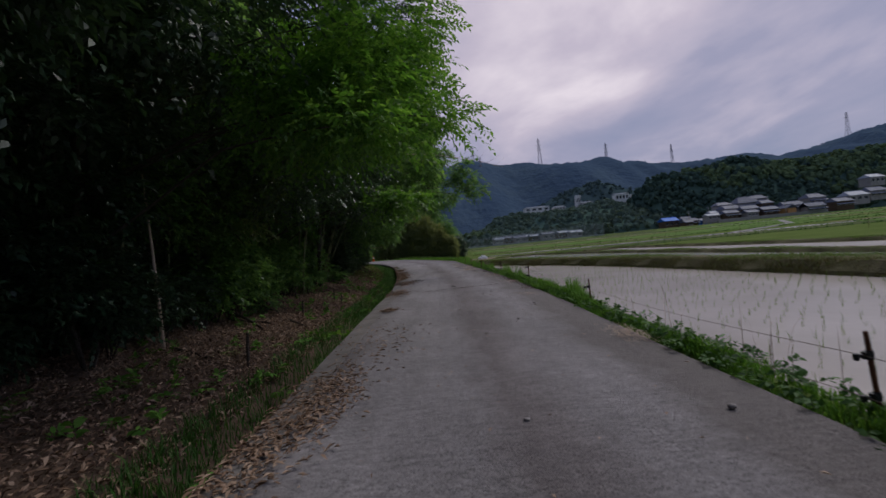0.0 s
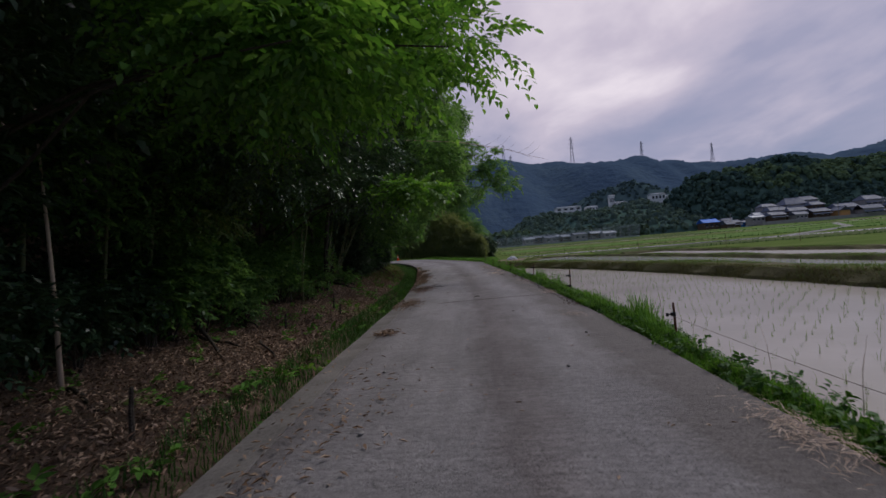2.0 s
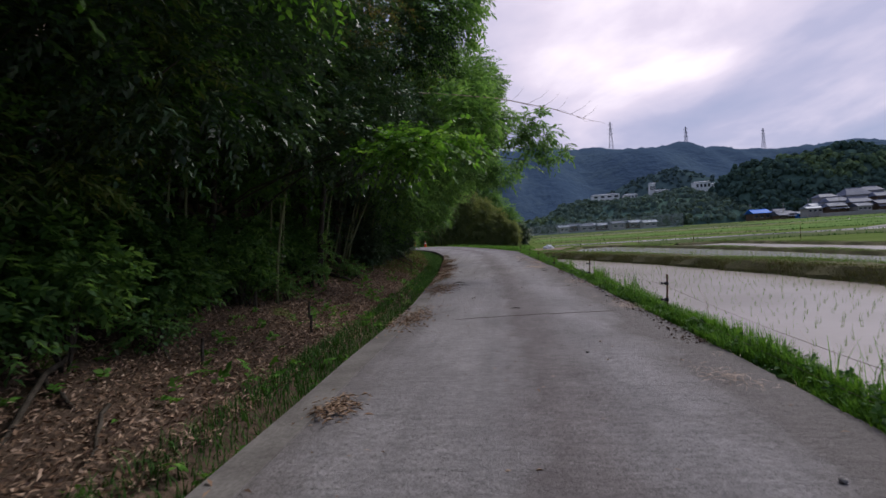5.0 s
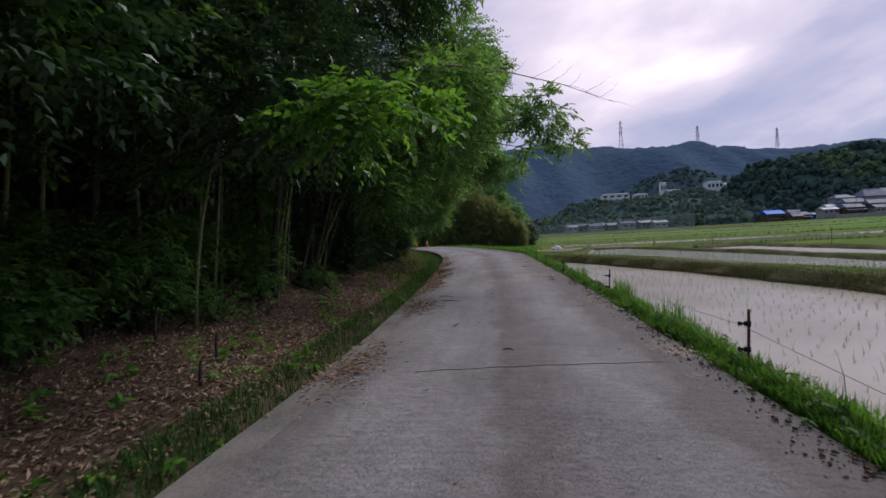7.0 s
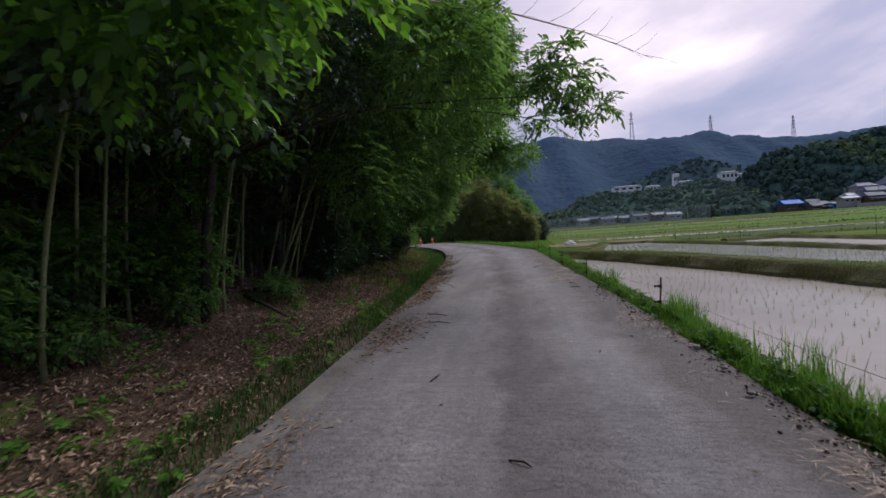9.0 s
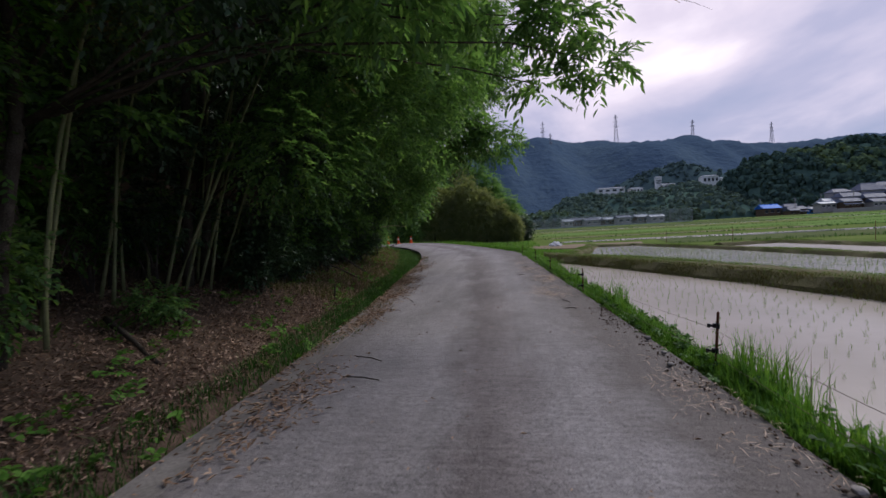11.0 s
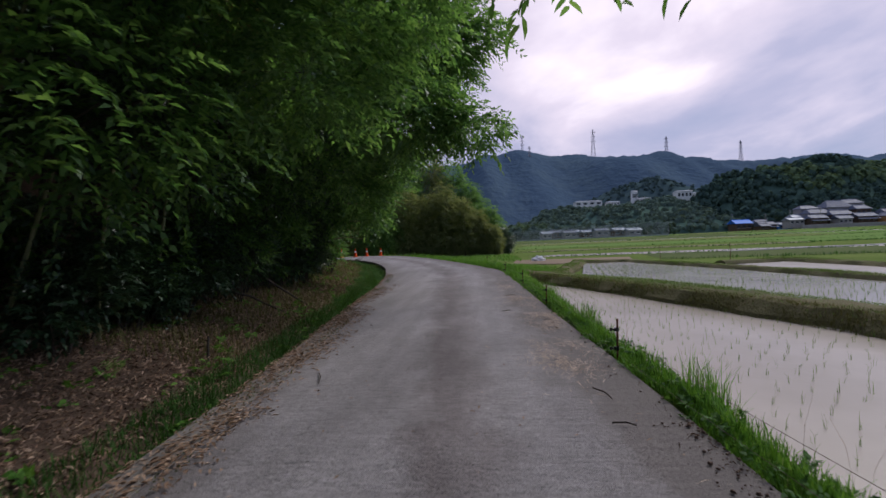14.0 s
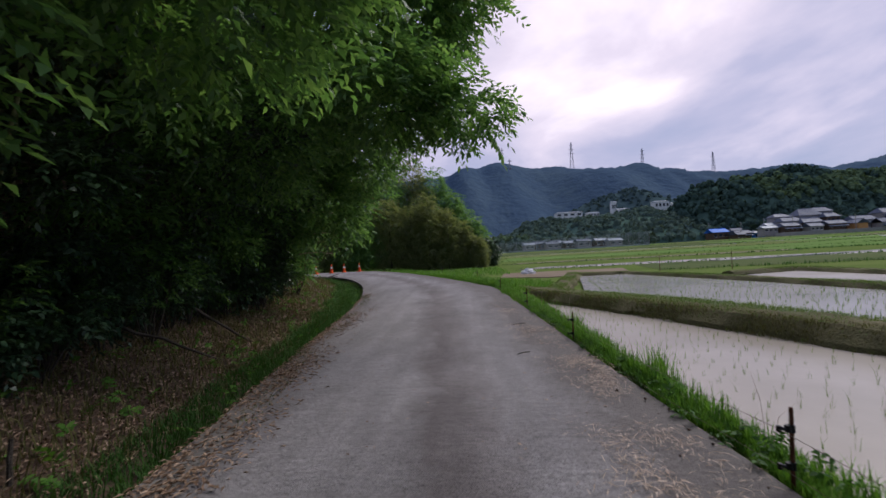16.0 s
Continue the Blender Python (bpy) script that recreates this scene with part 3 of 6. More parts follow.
_, bp = ridge_bank("field_bank", [(14.6, 43.6), (19.0, 44.5), (19.9, 32), (21.4, 20), (23.1, 8), (24.6, -12)], 0.6, -0.25, M["bund"], "low grassy bank behind the pale paddy")
bund_lines.append((bp, 0.6, -0.25))

polygon("dry_field", [(2.6, 53), (5.8, 50.6), (12.2, 51.4), (14, 58.5), (3.4, 59.5)], -0.50, M["earth"], "bare brown dry field", "field", thick=0.3)


def field_z(x, y):
    return float(ground_z(x, y))


# rows of fields going back to the houses
frng = random.Random(5)
yy = 53.0
edge_pts = []
while yy < 300:
    depth = (6 + yy * 0.12) * frng.uniform(0.5, 1.4)
    xx = 15 if yy < 62 else 4 + yy * 0.02
    while xx < 40 + yy * 0.95:
        w = frng.uniform(14, 55) * (0.6 + yy / 140)
        pick = frng.random()
        if pick < 0.42:
            mat, lab, cat = M["crop_a"], "bright green young crop field", "field"
        elif pick < 0.62:
            mat, lab, cat = M["crop_b"], "dull green and brown field", "field"
        elif pick < 0.80:
            mat, lab, cat = M["crop_c"], "dark olive field with wet soil", "field"
        elif pick < 0.90 or yy > 190:
            mat, lab, cat = M["crop_d"], "pale field of dry stubble", "field"
        else:
            mat, lab, cat = M["water"], "thin pale flooded field", "field"
        sk = 0.18 * depth
        gap = 0.5 + yy * 0.004
        d2 = depth * (0.3 if mat is M["water"] else 0.4 if mat is M["crop_d"] else 1.0)
        pts = [(xx, yy), (xx + w - gap, yy - (w - gap) * 0.10), (xx + w - gap + sk, yy + d2 - gap - (w - gap) * 0.10), (xx + sk, yy + d2 - gap)]
        m_ = int(w * (5.0 if yy < 90 else 2.5 if yy < 160 else 1.0))
        for s_ in np.linspace(0, 1, m_):
            edge_pts.append((xx + (w - gap) * s_ + frng.uniform(-0.3, 0.3), yy - (w - gap) * 0.10 * s_ + frng.uniform(-0.9, 0.3)))
        qv, qf = [], []
        for jj in range(5):
            for ii in range(9):
                a_ = Vector(pts[0]).lerp(Vector(pts[1]), ii / 8)
                b_ = Vector(pts[3]).lerp(Vector(pts[2]), ii / 8)
                q_ = a_.lerp(b_, jj / 4)
                qv.append((q_.x, q_.y, field_z(q_.x, q_.y) + (0.1 if 0 < ii < 8 and 0 < jj < 4 else 0.03)))
        qf = [(jj * 9 + ii, jj * 9 + ii + 1, jj * 9 + ii + 10, jj * 9 + ii + 9) for jj in range(4) for ii in range(8)]
        tagged(piece("field", qv, qf, mat), lab, cat, kind="structure")
        xx += w
    yy += depth


def track(name, line, width, mat, label):
    v, f = [], []
    pts = []
    for a, b in zip(line, line[1:]):
        a, b = Vector((*a, 0)), Vector((*b, 0))
        k = max(2, int((b - a).length / 3))
        pts += [a.lerp(b, i / k) for i in range(k)]
    pts.append(Vector((*line[-1], 0)))
    for i, p in enumerate(pts):
        d = (pts[min(i + 1, len(pts) - 1)] - pts[max(i - 1, 0)]).normalized()
        s = Vector((d.y, -d.x, 0)) * width / 2
        for q, dz in ((p - s * 1.3, -0.2), (p - s, 0.14), (p + s, 0.14), (p + s * 1.3, -0.2)):
            v.append((q.x, q.y, field_z(p.x, p.y) + dz))
    for i in range(len(pts) - 1):
        for k in range(3):
            f.append((i * 4 + k, i * 4 + k + 1, i * 4 + k + 5, i * 4 + k + 4))
    return tagged(piece(name, v, f, mat), label, "farm track", kind="structure")


track("farm_track", [(24, 62), (45, 66), (75, 92), (110, 140)], 1.3, M["path"], "pale concrete farm track between fields")
track("farm_track", [(168, 289), (200, 294), (255, 297)], 3.5, M["path"], "pale road below the village")

# ---- grass, seedlings, litter ----


def blades(pos, height, width, lean=0.45):
    """Grass blades, each two quads bent outwards, as (n*8, 3) corners."""
    n = len(pos)
    a = rng.uniform(0, 2 * np.pi, n)
    d = np.stack([np.cos(a), np.sin(a), np.zeros(n)], 1)
    s = np.stack([-np.sin(a), np.cos(a), np.zeros(n)], 1)
    h, w = height[:, None], width[:, None]
    ln = (lean * rng.uniform(0.2, 1.3, n))[:, None]
    up = np.array([0, 0, 1.0])
    m = pos + up * h * 0.55 + d * h * ln * 0.3
    t = pos + up * h * (1 - 0.25 * ln) + d * h * ln
    q = np.stack([pos - s * w / 2, pos + s * w / 2, m + s * w * 0.4, m - s * w * 0.4, m - s * w * 0.4, m + s * w * 0.4, t + s * w * 0.06, t - s * w * 0.06], 1)
    return q.reshape(-1, 3)


def stuff(name, verts, mat, label, category, per=4):
    return tagged(new(name, quads_mesh(name, verts, mat, per)), label, category, kind="stuff")


# verge of the lane by the near paddy, in uneven tufts
n = 66000
y = rng.uniform(-4, 50, n) ** 1.0
keep = rng.uniform(0, 1, n) < np.clip(1.25 - y / 60, 0.3, 1)
y = y[keep]
tuft = 0.55 + 0.45 * np.sin(y * 2.1 + np.sin(y * 0.9) * 2) * np.sin(y * 0.77 + 1)
wide = 0.5 + 1.0 * np.clip((y - 24) / 16, 0, 1) + 2.5 * np.clip((y - 36) / 8, 0, 1)
off = np.abs(rng.normal(0, 0.5, len(y))) * wide * 0.66 - 0.02 + 0.05 * np.sin(y * 3.3)
x = right_x(y) + off + 0.05
z = np.maximum(ground_z(x, y), WATER_Z - 0.02)
hgt = rng.uniform(0.075, 0.19, len(y)) * (0.6 + 1.1 * np.clip(tuft, 0, 1)) * np.where(off < 0.12, 0.6, 1.0) * np.where(y < 6, 0.62, 1.0)
stuff("verge_grass", blades(np.stack([x, y, z], 1), hgt, rng.uniform(0.006, 0.014, len(y))), M["grass"], "lush green grass along the lane's edge", "grass")
# tall tufts
tp = []
for ty in (6.9, 7.2, 12.9, 15.3, 15.6, 19.6, 23.3, 26.5):
    c = np.array([right_x(ty) + 0.38, ty, 0.0])
    m_ = 130
    q = c + rng.normal(0, 1, (m_, 3)) * np.array([0.09, 0.16, 0])
    q[:, 2] = np.maximum(ground_z(q[:, 0], q[:, 1]), -0.3)
    tp.append(q)
tp = np.concatenate(tp)
stuff("tall_grass_tuft", blades(tp, rng.uniform(0.25, 0.5, len(tp)), rng.uniform(0.006, 0.012, len(tp)), 0.35), M["grass"], "taller upright grass tufts beside the fence", "grass")
sy_ = rng.uniform(0, 30, 70)
sx_ = right_x(sy_) + rng.uniform(0.2, 0.6, 70)
sq = np.stack([sx_, sy_, np.maximum(ground_z(sx_, sy_), -0.4)], 1)
stuff("dry_weed_stems", blades(sq, rng.uniform(0.35, 0.7, 70), rng.uniform(0.004, 0.008, 70), 0.35), M["straw"], "thin dry weed stems rising above the verge", "weeds")
# broad weeds in the verge and ditch
wy = rng.uniform(0, 1, 1600) ** 1.5 * 33 - 3
wx = right_x(wy) + rng.uniform(0.0, 0.45, 1600)
wp = np.stack([wx, wy, np.maximum(ground_z(wx, wy), -0.25) + rng.uniform(0.01, 0.10, 1600)], 1)
stuff("verge_weeds", sprays(wp, rng.normal(0, 1, (1600, 3)) + np.array([0, 0, 0.5]), rng.uniform(0.08, 0.16, 1600), 0.055, 0.03, 7, shape=leaf_six), M["grass_ditch"], "broad-leaved green weeds in the verge", "weeds", 6)

gp = []
for pts, half, top in bund_lines:
    P = np.array([tuple(p) for p in pts])
    m_ = int(len(P) * (420 if half > 0.9 else 260))
    i = rng.integers(0, len(P) - 1, m_)
    q = P[i] + (P[i + 1] - P[i]) * rng.uniform(0, 1, (m_, 1))
    dd = unit(P[i + 1] - P[i])
    across = np.clip(rng.normal(-half * 0.25 if half > 0.9 else 0, half * 0.5, (m_, 1)), -half, half)
    q = q + np.stack([dd[:, 1], -dd[:, 0], np.zeros(m_)], 1) * across
    q[:, 2] = top - 0.02 - np.clip((np.abs(across[:, 0]) / half - 0.6) / 0.4, 0, 1) ** 1.3 * (top + 0.5)
    gp.append(q)
gp = np.concatenate(gp)
stuff("bank_grass", blades(gp, rng.uniform(0.03, 0.10, len(gp)) * (1 + 0.6 * np.sin(gp[:, 1] * 0.9 + gp[:, 0])), rng.uniform(0.006, 0.014, len(gp)), 0.9), M["grass_dry"], "short dull grass on the paddy banks", "grass")
# dry brown-green grass hanging down the main bank's wet face
P = np.array([tuple(p) for p in bund_lines[0][0]])
m_ = len(P) * 300
i = rng.integers(0, len(P) - 1, m_)
q = P[i] + (P[i + 1] - P[i]) * rng.uniform(0, 1, (m_, 1))
dd = unit(P[i + 1] - P[i])
across = rng.uniform(0.35, 1.03, (m_, 1))
q = q + np.stack([dd[:, 1], -dd[:, 0], np.zeros(m_)], 1) * across
q[:, 2] = np.interp(across[:, 0], [0.2, 0.55, 0.86, 1.0, 1.05], [-0.05, -0.10, -0.32, -0.44, -0.44]) - 0.02
stuff("bank_grass", blades(q, rng.uniform(0.05, 0.15, m_), rng.uniform(0.006, 0.014, m_), 1.1), M["grass_brown"], "withered brown-green grass on the bank's wet face", "grass")
# grassy ground past the paddy's end and inside the bend
m_ = 16000
gy_ = rng.uniform(36, 62, m_)
gx_ = right_x(gy_) + rng.uniform(0.1, 1.0, m_) ** 1.2 * np.interp(gy_, [36, 46, 62], [2.2, 9, 12])
stuff("meadow_grass", blades(np.stack([gx_, gy_, ground_z(gx_, gy_) - 0.01], 1), rng.uniform(0.15, 0.4, m_), rng.uniform(0.015, 0.035, m_)), M["grass"], "bright green grass inside the bend", "grass")
m_ = 9000
gx_, gy_ = rng.uniform(-45, 4, m_), rng.uniform(57.5, 74, m_)
gy_ = np.where(gx_ > -10, np.maximum(gy_, 56 + (gx_ + 10) * -0.1), gy_)
stuff("meadow_grass", blades(np.stack([gx_, gy_, ground_z(gx_, gy_) - 0.02], 1), rng.uniform(0.2, 0.55, m_), rng.uniform(0.03, 0.06, m_)), M["grass"], "green grass beyond the bend", "grass")

# rough grass between the far fields
q = np.array([(a_, b_, field_z(a_, b_) - 0.02) for a_, b_ in edge_pts])
far_k = np.hypot(q[:, 0], q[:, 1]) / 60
q = np.repeat(q, 3, 0) + rng.normal(0, 0.25, (len(q) * 3, 3)) * np.array([1, 1, 0])
far_k = np.repeat(far_k, 3)
stuff("field_edge_grass", blades(q, rng.uniform(0.15, 0.42, len(q)), rng.uniform(0.03, 0.07, len(q)) * far_k, 0.6), M["grass_ditch"], "rough green grass along the field edges", "grass")

# rice seedlings in rows
sp = []
for i, ry in enumerate(np.arange(-8, 34.5, 0.34)):
    x0 = float(right_x(ry)) + 1.0 + 0.6 * max(0, (ry - 26) / 9)
    x1 = float(np.interp(ry, BUND[::-1, 1], BUND[::-1, 0])) - 1.0
    for rx_ in np.arange(x0, x1, 0.30):
        if rng.uniform() < 0.86:
            sp.append((rx_ + rng.normal(0, 0.025), ry + rng.normal(0, 0.025), WATER_Z - 0.01))
sp = np.repeat(np.array(sp), 4, 0)
sp += rng.normal(0, 0.012, sp.shape) * np.array([1, 1, 0])
stuff("rice_seedlings", blades(sp, rng.uniform(0.07, 0.2, len(sp)), rng.uniform(0.003, 0.006, len(sp)), 0.4), M["grass_dry"], "thin rice seedlings standing in rows in the water", "seedlings")
sp = []
for k in range(30):
    for ry in np.arange(-2, 46, 0.3):
        c0 = float(np.interp(ry, [-12, 8, 20, 31, 36.5, 48.5], [14.6, 11.6, 9.8, 6.6, 5.2, 7.6])) + 0.4
        c1 = float(np.interp(ry, [-12, 8, 20, 30, 38.5, 48.5], [17.0, 15.7, 14.9, 14.3, 13.0, 10.6])) - 0.5
        rx_ = c0 + k * 0.36
        if rx_ < c1:
            sp.append((rx_ + rng.normal(0, 0.02), ry + rng.normal(0, 0.08), -0.44))
sp = np.repeat(np.array(sp), 2, 0)
sp += rng.normal(0, 0.02, sp.shape) * np.array([1, 1, 0])
stuff("rice_seedlings", blades(sp, rng.uniform(0.12, 0.22, len(sp)), rng.uniform(0.008, 0.014, len(sp)), 0.3), M["grass_dry"], "rice seedlings in close rows in the middle paddy", "seedlings")


def flat_bits(pos, length, width, tilt=0.35):
    """Small curled leaves lying about on the ground."""
    n = len(pos)
    a = rng.uniform(0, 2 * np.pi, n)
    al = unit(np.stack([np.cos(a), np.sin(a), rng.normal(0, tilt, n)], 1))
    sd = unit(np.cross(al, np.array([0, 0, 1.0]) + rng.normal(0, tilt, (n, 3))))
    return leaf_quads(pos, al, sd, length, width, 0.3)


def bank_pts(n, y0, y1, u0, u1, power=1.0):
    y = rng.uniform(y0, y1, n)
    u = u0 + (u1 - u0) * rng.uniform(0, 1, n) ** power
    x = left_x(y) - u
    return np.stack([x, y, ground_z(x, y) + 0.05 + rng.uniform(0, 0.035, n)], 1)


q = bank_pts(110000, -2, 34, 0.6, 6.0, 1.4)
stuff("leaf_litter", flat_bits(q, rng.uniform(0.03, 0.09, len(q)), rng.uniform(0.010, 0.026, len(q)), 0.6), M["dead_leaf"], "brown dead leaves covering the forest floor", "leaf litter")
q = bank_pts(4500, -2, 34, -0.1, 0.35)
q[:, 2] = np.where(left_x(q[:, 1]) - q[:, 0] < 0, 0.012, q[:, 2])
keep = np.sin(q[:, 1] * 1.3) + np.sin(q[:, 1] * 0.47 + 1) > 0.2
q = q[keep]
stuff("ditch_litter", flat_bits(q, rng.uniform(0.04, 0.1, len(q)), rng.uniform(0.01, 0.03, len(q)), 0.2), M["dead_leaf"], "dry leaves gathered along the concrete edge", "leaf litter")
# ditch greenery
q = bank_pts(52000, -3, 46, 0.03, 0.8, 0.9)
amt = 0.5 + 0.5 * np.sin(q[:, 1] * 1.1 + 0.6) * np.sin(q[:, 1] * 0.53)
q = q[(rng.uniform(0, 1, len(q)) < np.clip(amt * 0.7 + 0.35 + (q[:, 1] > 20) * 0.6, 0, 1))]
q[:, 2] -= 0.03
stuff("ditch_grass", blades(q, rng.uniform(0.06, 0.2, len(q)), rng.uniform(0.006, 0.013, len(q)), 0.75), M["grass_ditch"], "dark green grass growing in the ditch", "grass")
q = bank_pts(26000, 17, 46, 0.05, 1.25)
u_ = left_x(q[:, 1]) - q[:, 0]
q = q[u_ < 0.5 + 0.7 * np.clip((q[:, 1] - 24) / 12, 0, 1) + 0.12 * np.sin(q[:, 1] * 2.3) + rng.normal(0, 0.05, len(q))]
q[:, 2] -= 0.06
stuff("ditch_grass", blades(q, rng.uniform(0.12, 0.34, len(q)), rng.uniform(0.008, 0.016, len(q)), 0.8), M["grass_ditch"], "lush dark grass filling the ditch near the bend", "grass")
q = bank_pts(2200, -2, 40, 0.1, 3.6, 1.3)
q = q[np.sin(q[:, 1] * 2.1 + 3 * np.sin(q[:, 0] * 1.7)) + rng.normal(0, 0.4, len(q)) > 0.1]
stuff("ditch_weeds", sprays(q, rng.normal(0, 1, (len(q), 3)) + np.array([0, 0, 0.5]), rng.uniform(0.12, 0.26, len(q)), 0.085, 0.045, 9, shape=leaf_six), M["grass"], "low green weeds on the bank and ditch", "weeds", 6)
q = bank_pts(16000, 21, 46, 0.6, 4.0)
q[:, 2] -= 0.05
stuff("bank_grass", blades(q, rng.uniform(0.08, 0.25, len(q)), rng.uniform(0.01, 0.02, len(q)), 0.7), M["grass_brown"], "dry dull grass on the steeper bank near the bend", "grass")


def scatter(name, centre, spread, n, size, mat, label, category, aspect=0.3, turn_to=None):
    p = np.zeros((n, 3))
    p[:, 0] = rng.normal(centre[0], spread[0], n)
    p[:, 1] = rng.normal(centre[1], spread[1], n)
    if name == "straw_heap":
        wave = np.sin(p[:, 0] * 9 + 2 * np.sin(p[:, 1] * 2.3)) + np.sin(p[:, 1] * 5.1 + p[:, 0] * 3) + np.sin(p[:, 1] * 2.2)
        p = p[wave + rng.normal(0, 0.6, n) > -0.1]
        n = len(p)
    lo = left_x(p[:, 1]) + 0.02
    hi = right_x(p[:, 1]) - 0.02
    p[:, 0] = np.clip(p[:, 0], lo, hi)
    p[:, 2] = rise(p[:, 1]) + 0.028 + rng.uniform(0, 0.02, n)
    s = size * rng.uniform(0.5, 1.4, n)
    return stuff(name, flat_bits(p, s, s * aspect, 0.12), mat, label, category)


for c, sp_, n_, lab in (((1.95, 8.0), (0.14, 0.2), 120, "small heap of pale straw"), ((1.95, 11.2), (0.12, 0.35), 120, "thin heap of pale straw"), ((2.0, 3.3), (0.1, 0.25), 110, "small heap of pale straw"),
                        ((1.3, 21.2), (0.22, 0.7), 420, "scattered pale straw by the grass"), ((1.45, 23.7), (0.16, 0.7), 380, "scattered pale straw by the grass"), ((1.2, 26.5), (0.25, 0.9), 300, "scattered straw on the lane's edge"),
                        ((1.05, 30), (0.2, 1.2), 260, "scattered straw on the lane's edge"), ((1.85, 15.0), (0.15, 1.0), 160, "bits of straw and soil")):
    scatter("straw_heap", c, sp_, int(n_ * 5.0), 0.085, M["straw"], lab + " on the concrete", "straw", 0.06)
for c, sp_, n_ in (((-1.05, 2.0), (0.16, 0.5), 330), ((-1.2, 0.9), (0.16, 0.5), 260), ((-1.15, 7.3), (0.1, 0.12), 90), ((-1.35, 11.0), (0.16, 0.5), 230), ((-1.45, 14.9), (0.18, 0.6), 260),
                   ((-1.9, 18.6), (0.14, 0.6), 260), ((-2.15, 21.2), (0.18, 0.8), 380), ((-2.5, 24.0), (0.2, 0.9), 380), ((-3.0, 28), (0.2, 1.4), 300), ((-0.9, 4.0), (0.3, 0.8), 90)):
    scatter("fallen_leaves", c, sp_, int(n_ * 2.6), 0.06, M["dead_leaf"], "dry fallen leaves drifted on the lane's edge", "fallen leaves", 0.3)
m_ = 2600
ym = rng.uniform(15.5, 36, m_)
p = np.stack([left_x(ym) + 0.03 + np.abs(rng.normal(0, 0.22, m_)) * (0.7 + 0.5 * np.sin(ym * 1.1)), ym, rise(ym) + 0.022 + rng.uniform(0, 0.015, m_)], 1)
stuff("fallen_leaves", flat_bits(p, rng.uniform(0.03, 0.08, m_), rng.uniform(0.008, 0.02, m_), 0.15), M["dead_leaf"], "dry leaves and scraps along the mossy margin", "fallen leaves")
m_ = 5200
ym = rng.uniform(15.5, 36, m_)
p = np.stack([left_x(ym) + 0.02 + rng.uniform(0, 1, m_) ** 1.6 * 0.4, ym, rise(ym) + 0.012], 1)
p = p[np.sin(p[:, 1] * 1.9 + 2 * np.sin(p[:, 0] * 5)) + rng.normal(0, 0.35, m_) > 0.25]
stuff("moss_tufts", blades(p, rng.uniform(0.012, 0.035, len(p)), rng.uniform(0.008, 0.016, len(p)), 1.2), M["moss"], "yellowish moss and short grass on the lane's margin", "moss")
p = np.stack([rng.uniform(-1.3, 2.0, 420), rng.uniform(-1, 32, 420), np.zeros(420)], 1)
p[:, 0] += -0.03 * np.maximum(p[:, 1] - 12, 0)
p[:, 2] = rise(p[:, 1]) + 0.026
stuff("lane_debris", flat_bits(p, rng.uniform(0.015, 0.06, 420), rng.uniform(0.006, 0.02, 420), 0.1), M["dead_leaf"], "tiny leaf scraps and grit on the lane", "debris")

# clods of dark soil along the lane's wet margin


def crumbs(name, n, y0, y1, label):
    lumps = []
    for _ in range(n):
        yk = rng.uniform(y0, y1)
        yk = y0 + (y1 - y0) * (0.5 + 0.5 * math.sin(yk * 2.7)) if rng.uniform() < 0.4 else yk
        xk = float(right_x(yk)) - abs(rng.normal(0, 0.13)) - 0.01
        r = rng.uniform(0.003, 0.008) + 0.013 * rng.uniform() ** 4
        zk = float(rise(yk)) + 0.012
        ring = [(xk + r * math.cos(a) * rng.uniform(0.7, 1.2), yk + r * math.sin(a) * rng.uniform(0.7, 1.2), zk) for a in np.linspace(0, 2 * np.pi, 6)[:-1]]
        top_ = [(xk + (x_ - xk) * 0.6, yk + (y_ - yk) * 0.6, zk + r * rng.uniform(0.6, 1.0)) for x_, y_, _z in ring]
        lumps.append((ring + top_, [(k, (k + 1) % 5, 5 + (k + 1) % 5, 5 + k) for k in range(5)] + [(5, 6, 7, 8, 9)]))
    v, f = join(*lumps)
    return tagged(piece(name, v, f, M["litter_soil"]), label, "soil crumbs", kind="stuff")


crumbs("soil_crumbs", 1000, 9, 19, "dark crumbs of soil along the lane's wet edge")
crumbs("soil_crumbs", 160, 19, 34, "dark crumbs of soil and straw bits by the grass")

# ---- fence by the paddy ----


def fence_post(x, y, lean, height):
    z0 = float(ground_z(x, y))
    e = empty("fence_post", (x, y, z0), "rusty steel fence stake with black insulators in the grass", "fence post", "electric fence stakes")
    e.rotation_euler = (radians(lean[0]), radians(lean[1]), 0)
    h = height - z0
    v, f = tube([(0, 0, -0.1), (0, 0, h * 0.5), (0, 0, h - 0.008), (0, 0, h)], [0.013, 0.013, 0.012, 0.008], 8)
    piece("stake", v, f, M["rust"], e)
    for zi in (h - 0.13, h - 0.36):
        vs, fs = join(tube([(-0.02, 0, zi - 0.02), (-0.02, 0, zi + 0.02)], [0.02, 0.02], 8), tube([(-0.02, 0, zi), (-0.075, 0, zi)], [0.009, 0.012], 6),
                      tube([(0.0, 0, zi - 0.024), (0.0, 0, zi + 0.024)], [0.019, 0.019], 8), tube([(-0.075, 0, zi - 0.018), (-0.075, 0, zi + 0.018)], [0.014, 0.014], 8))
        piece("insulator", vs, fs, M["black"], e, "black plastic insulator")
    return Vector((x, y, height))


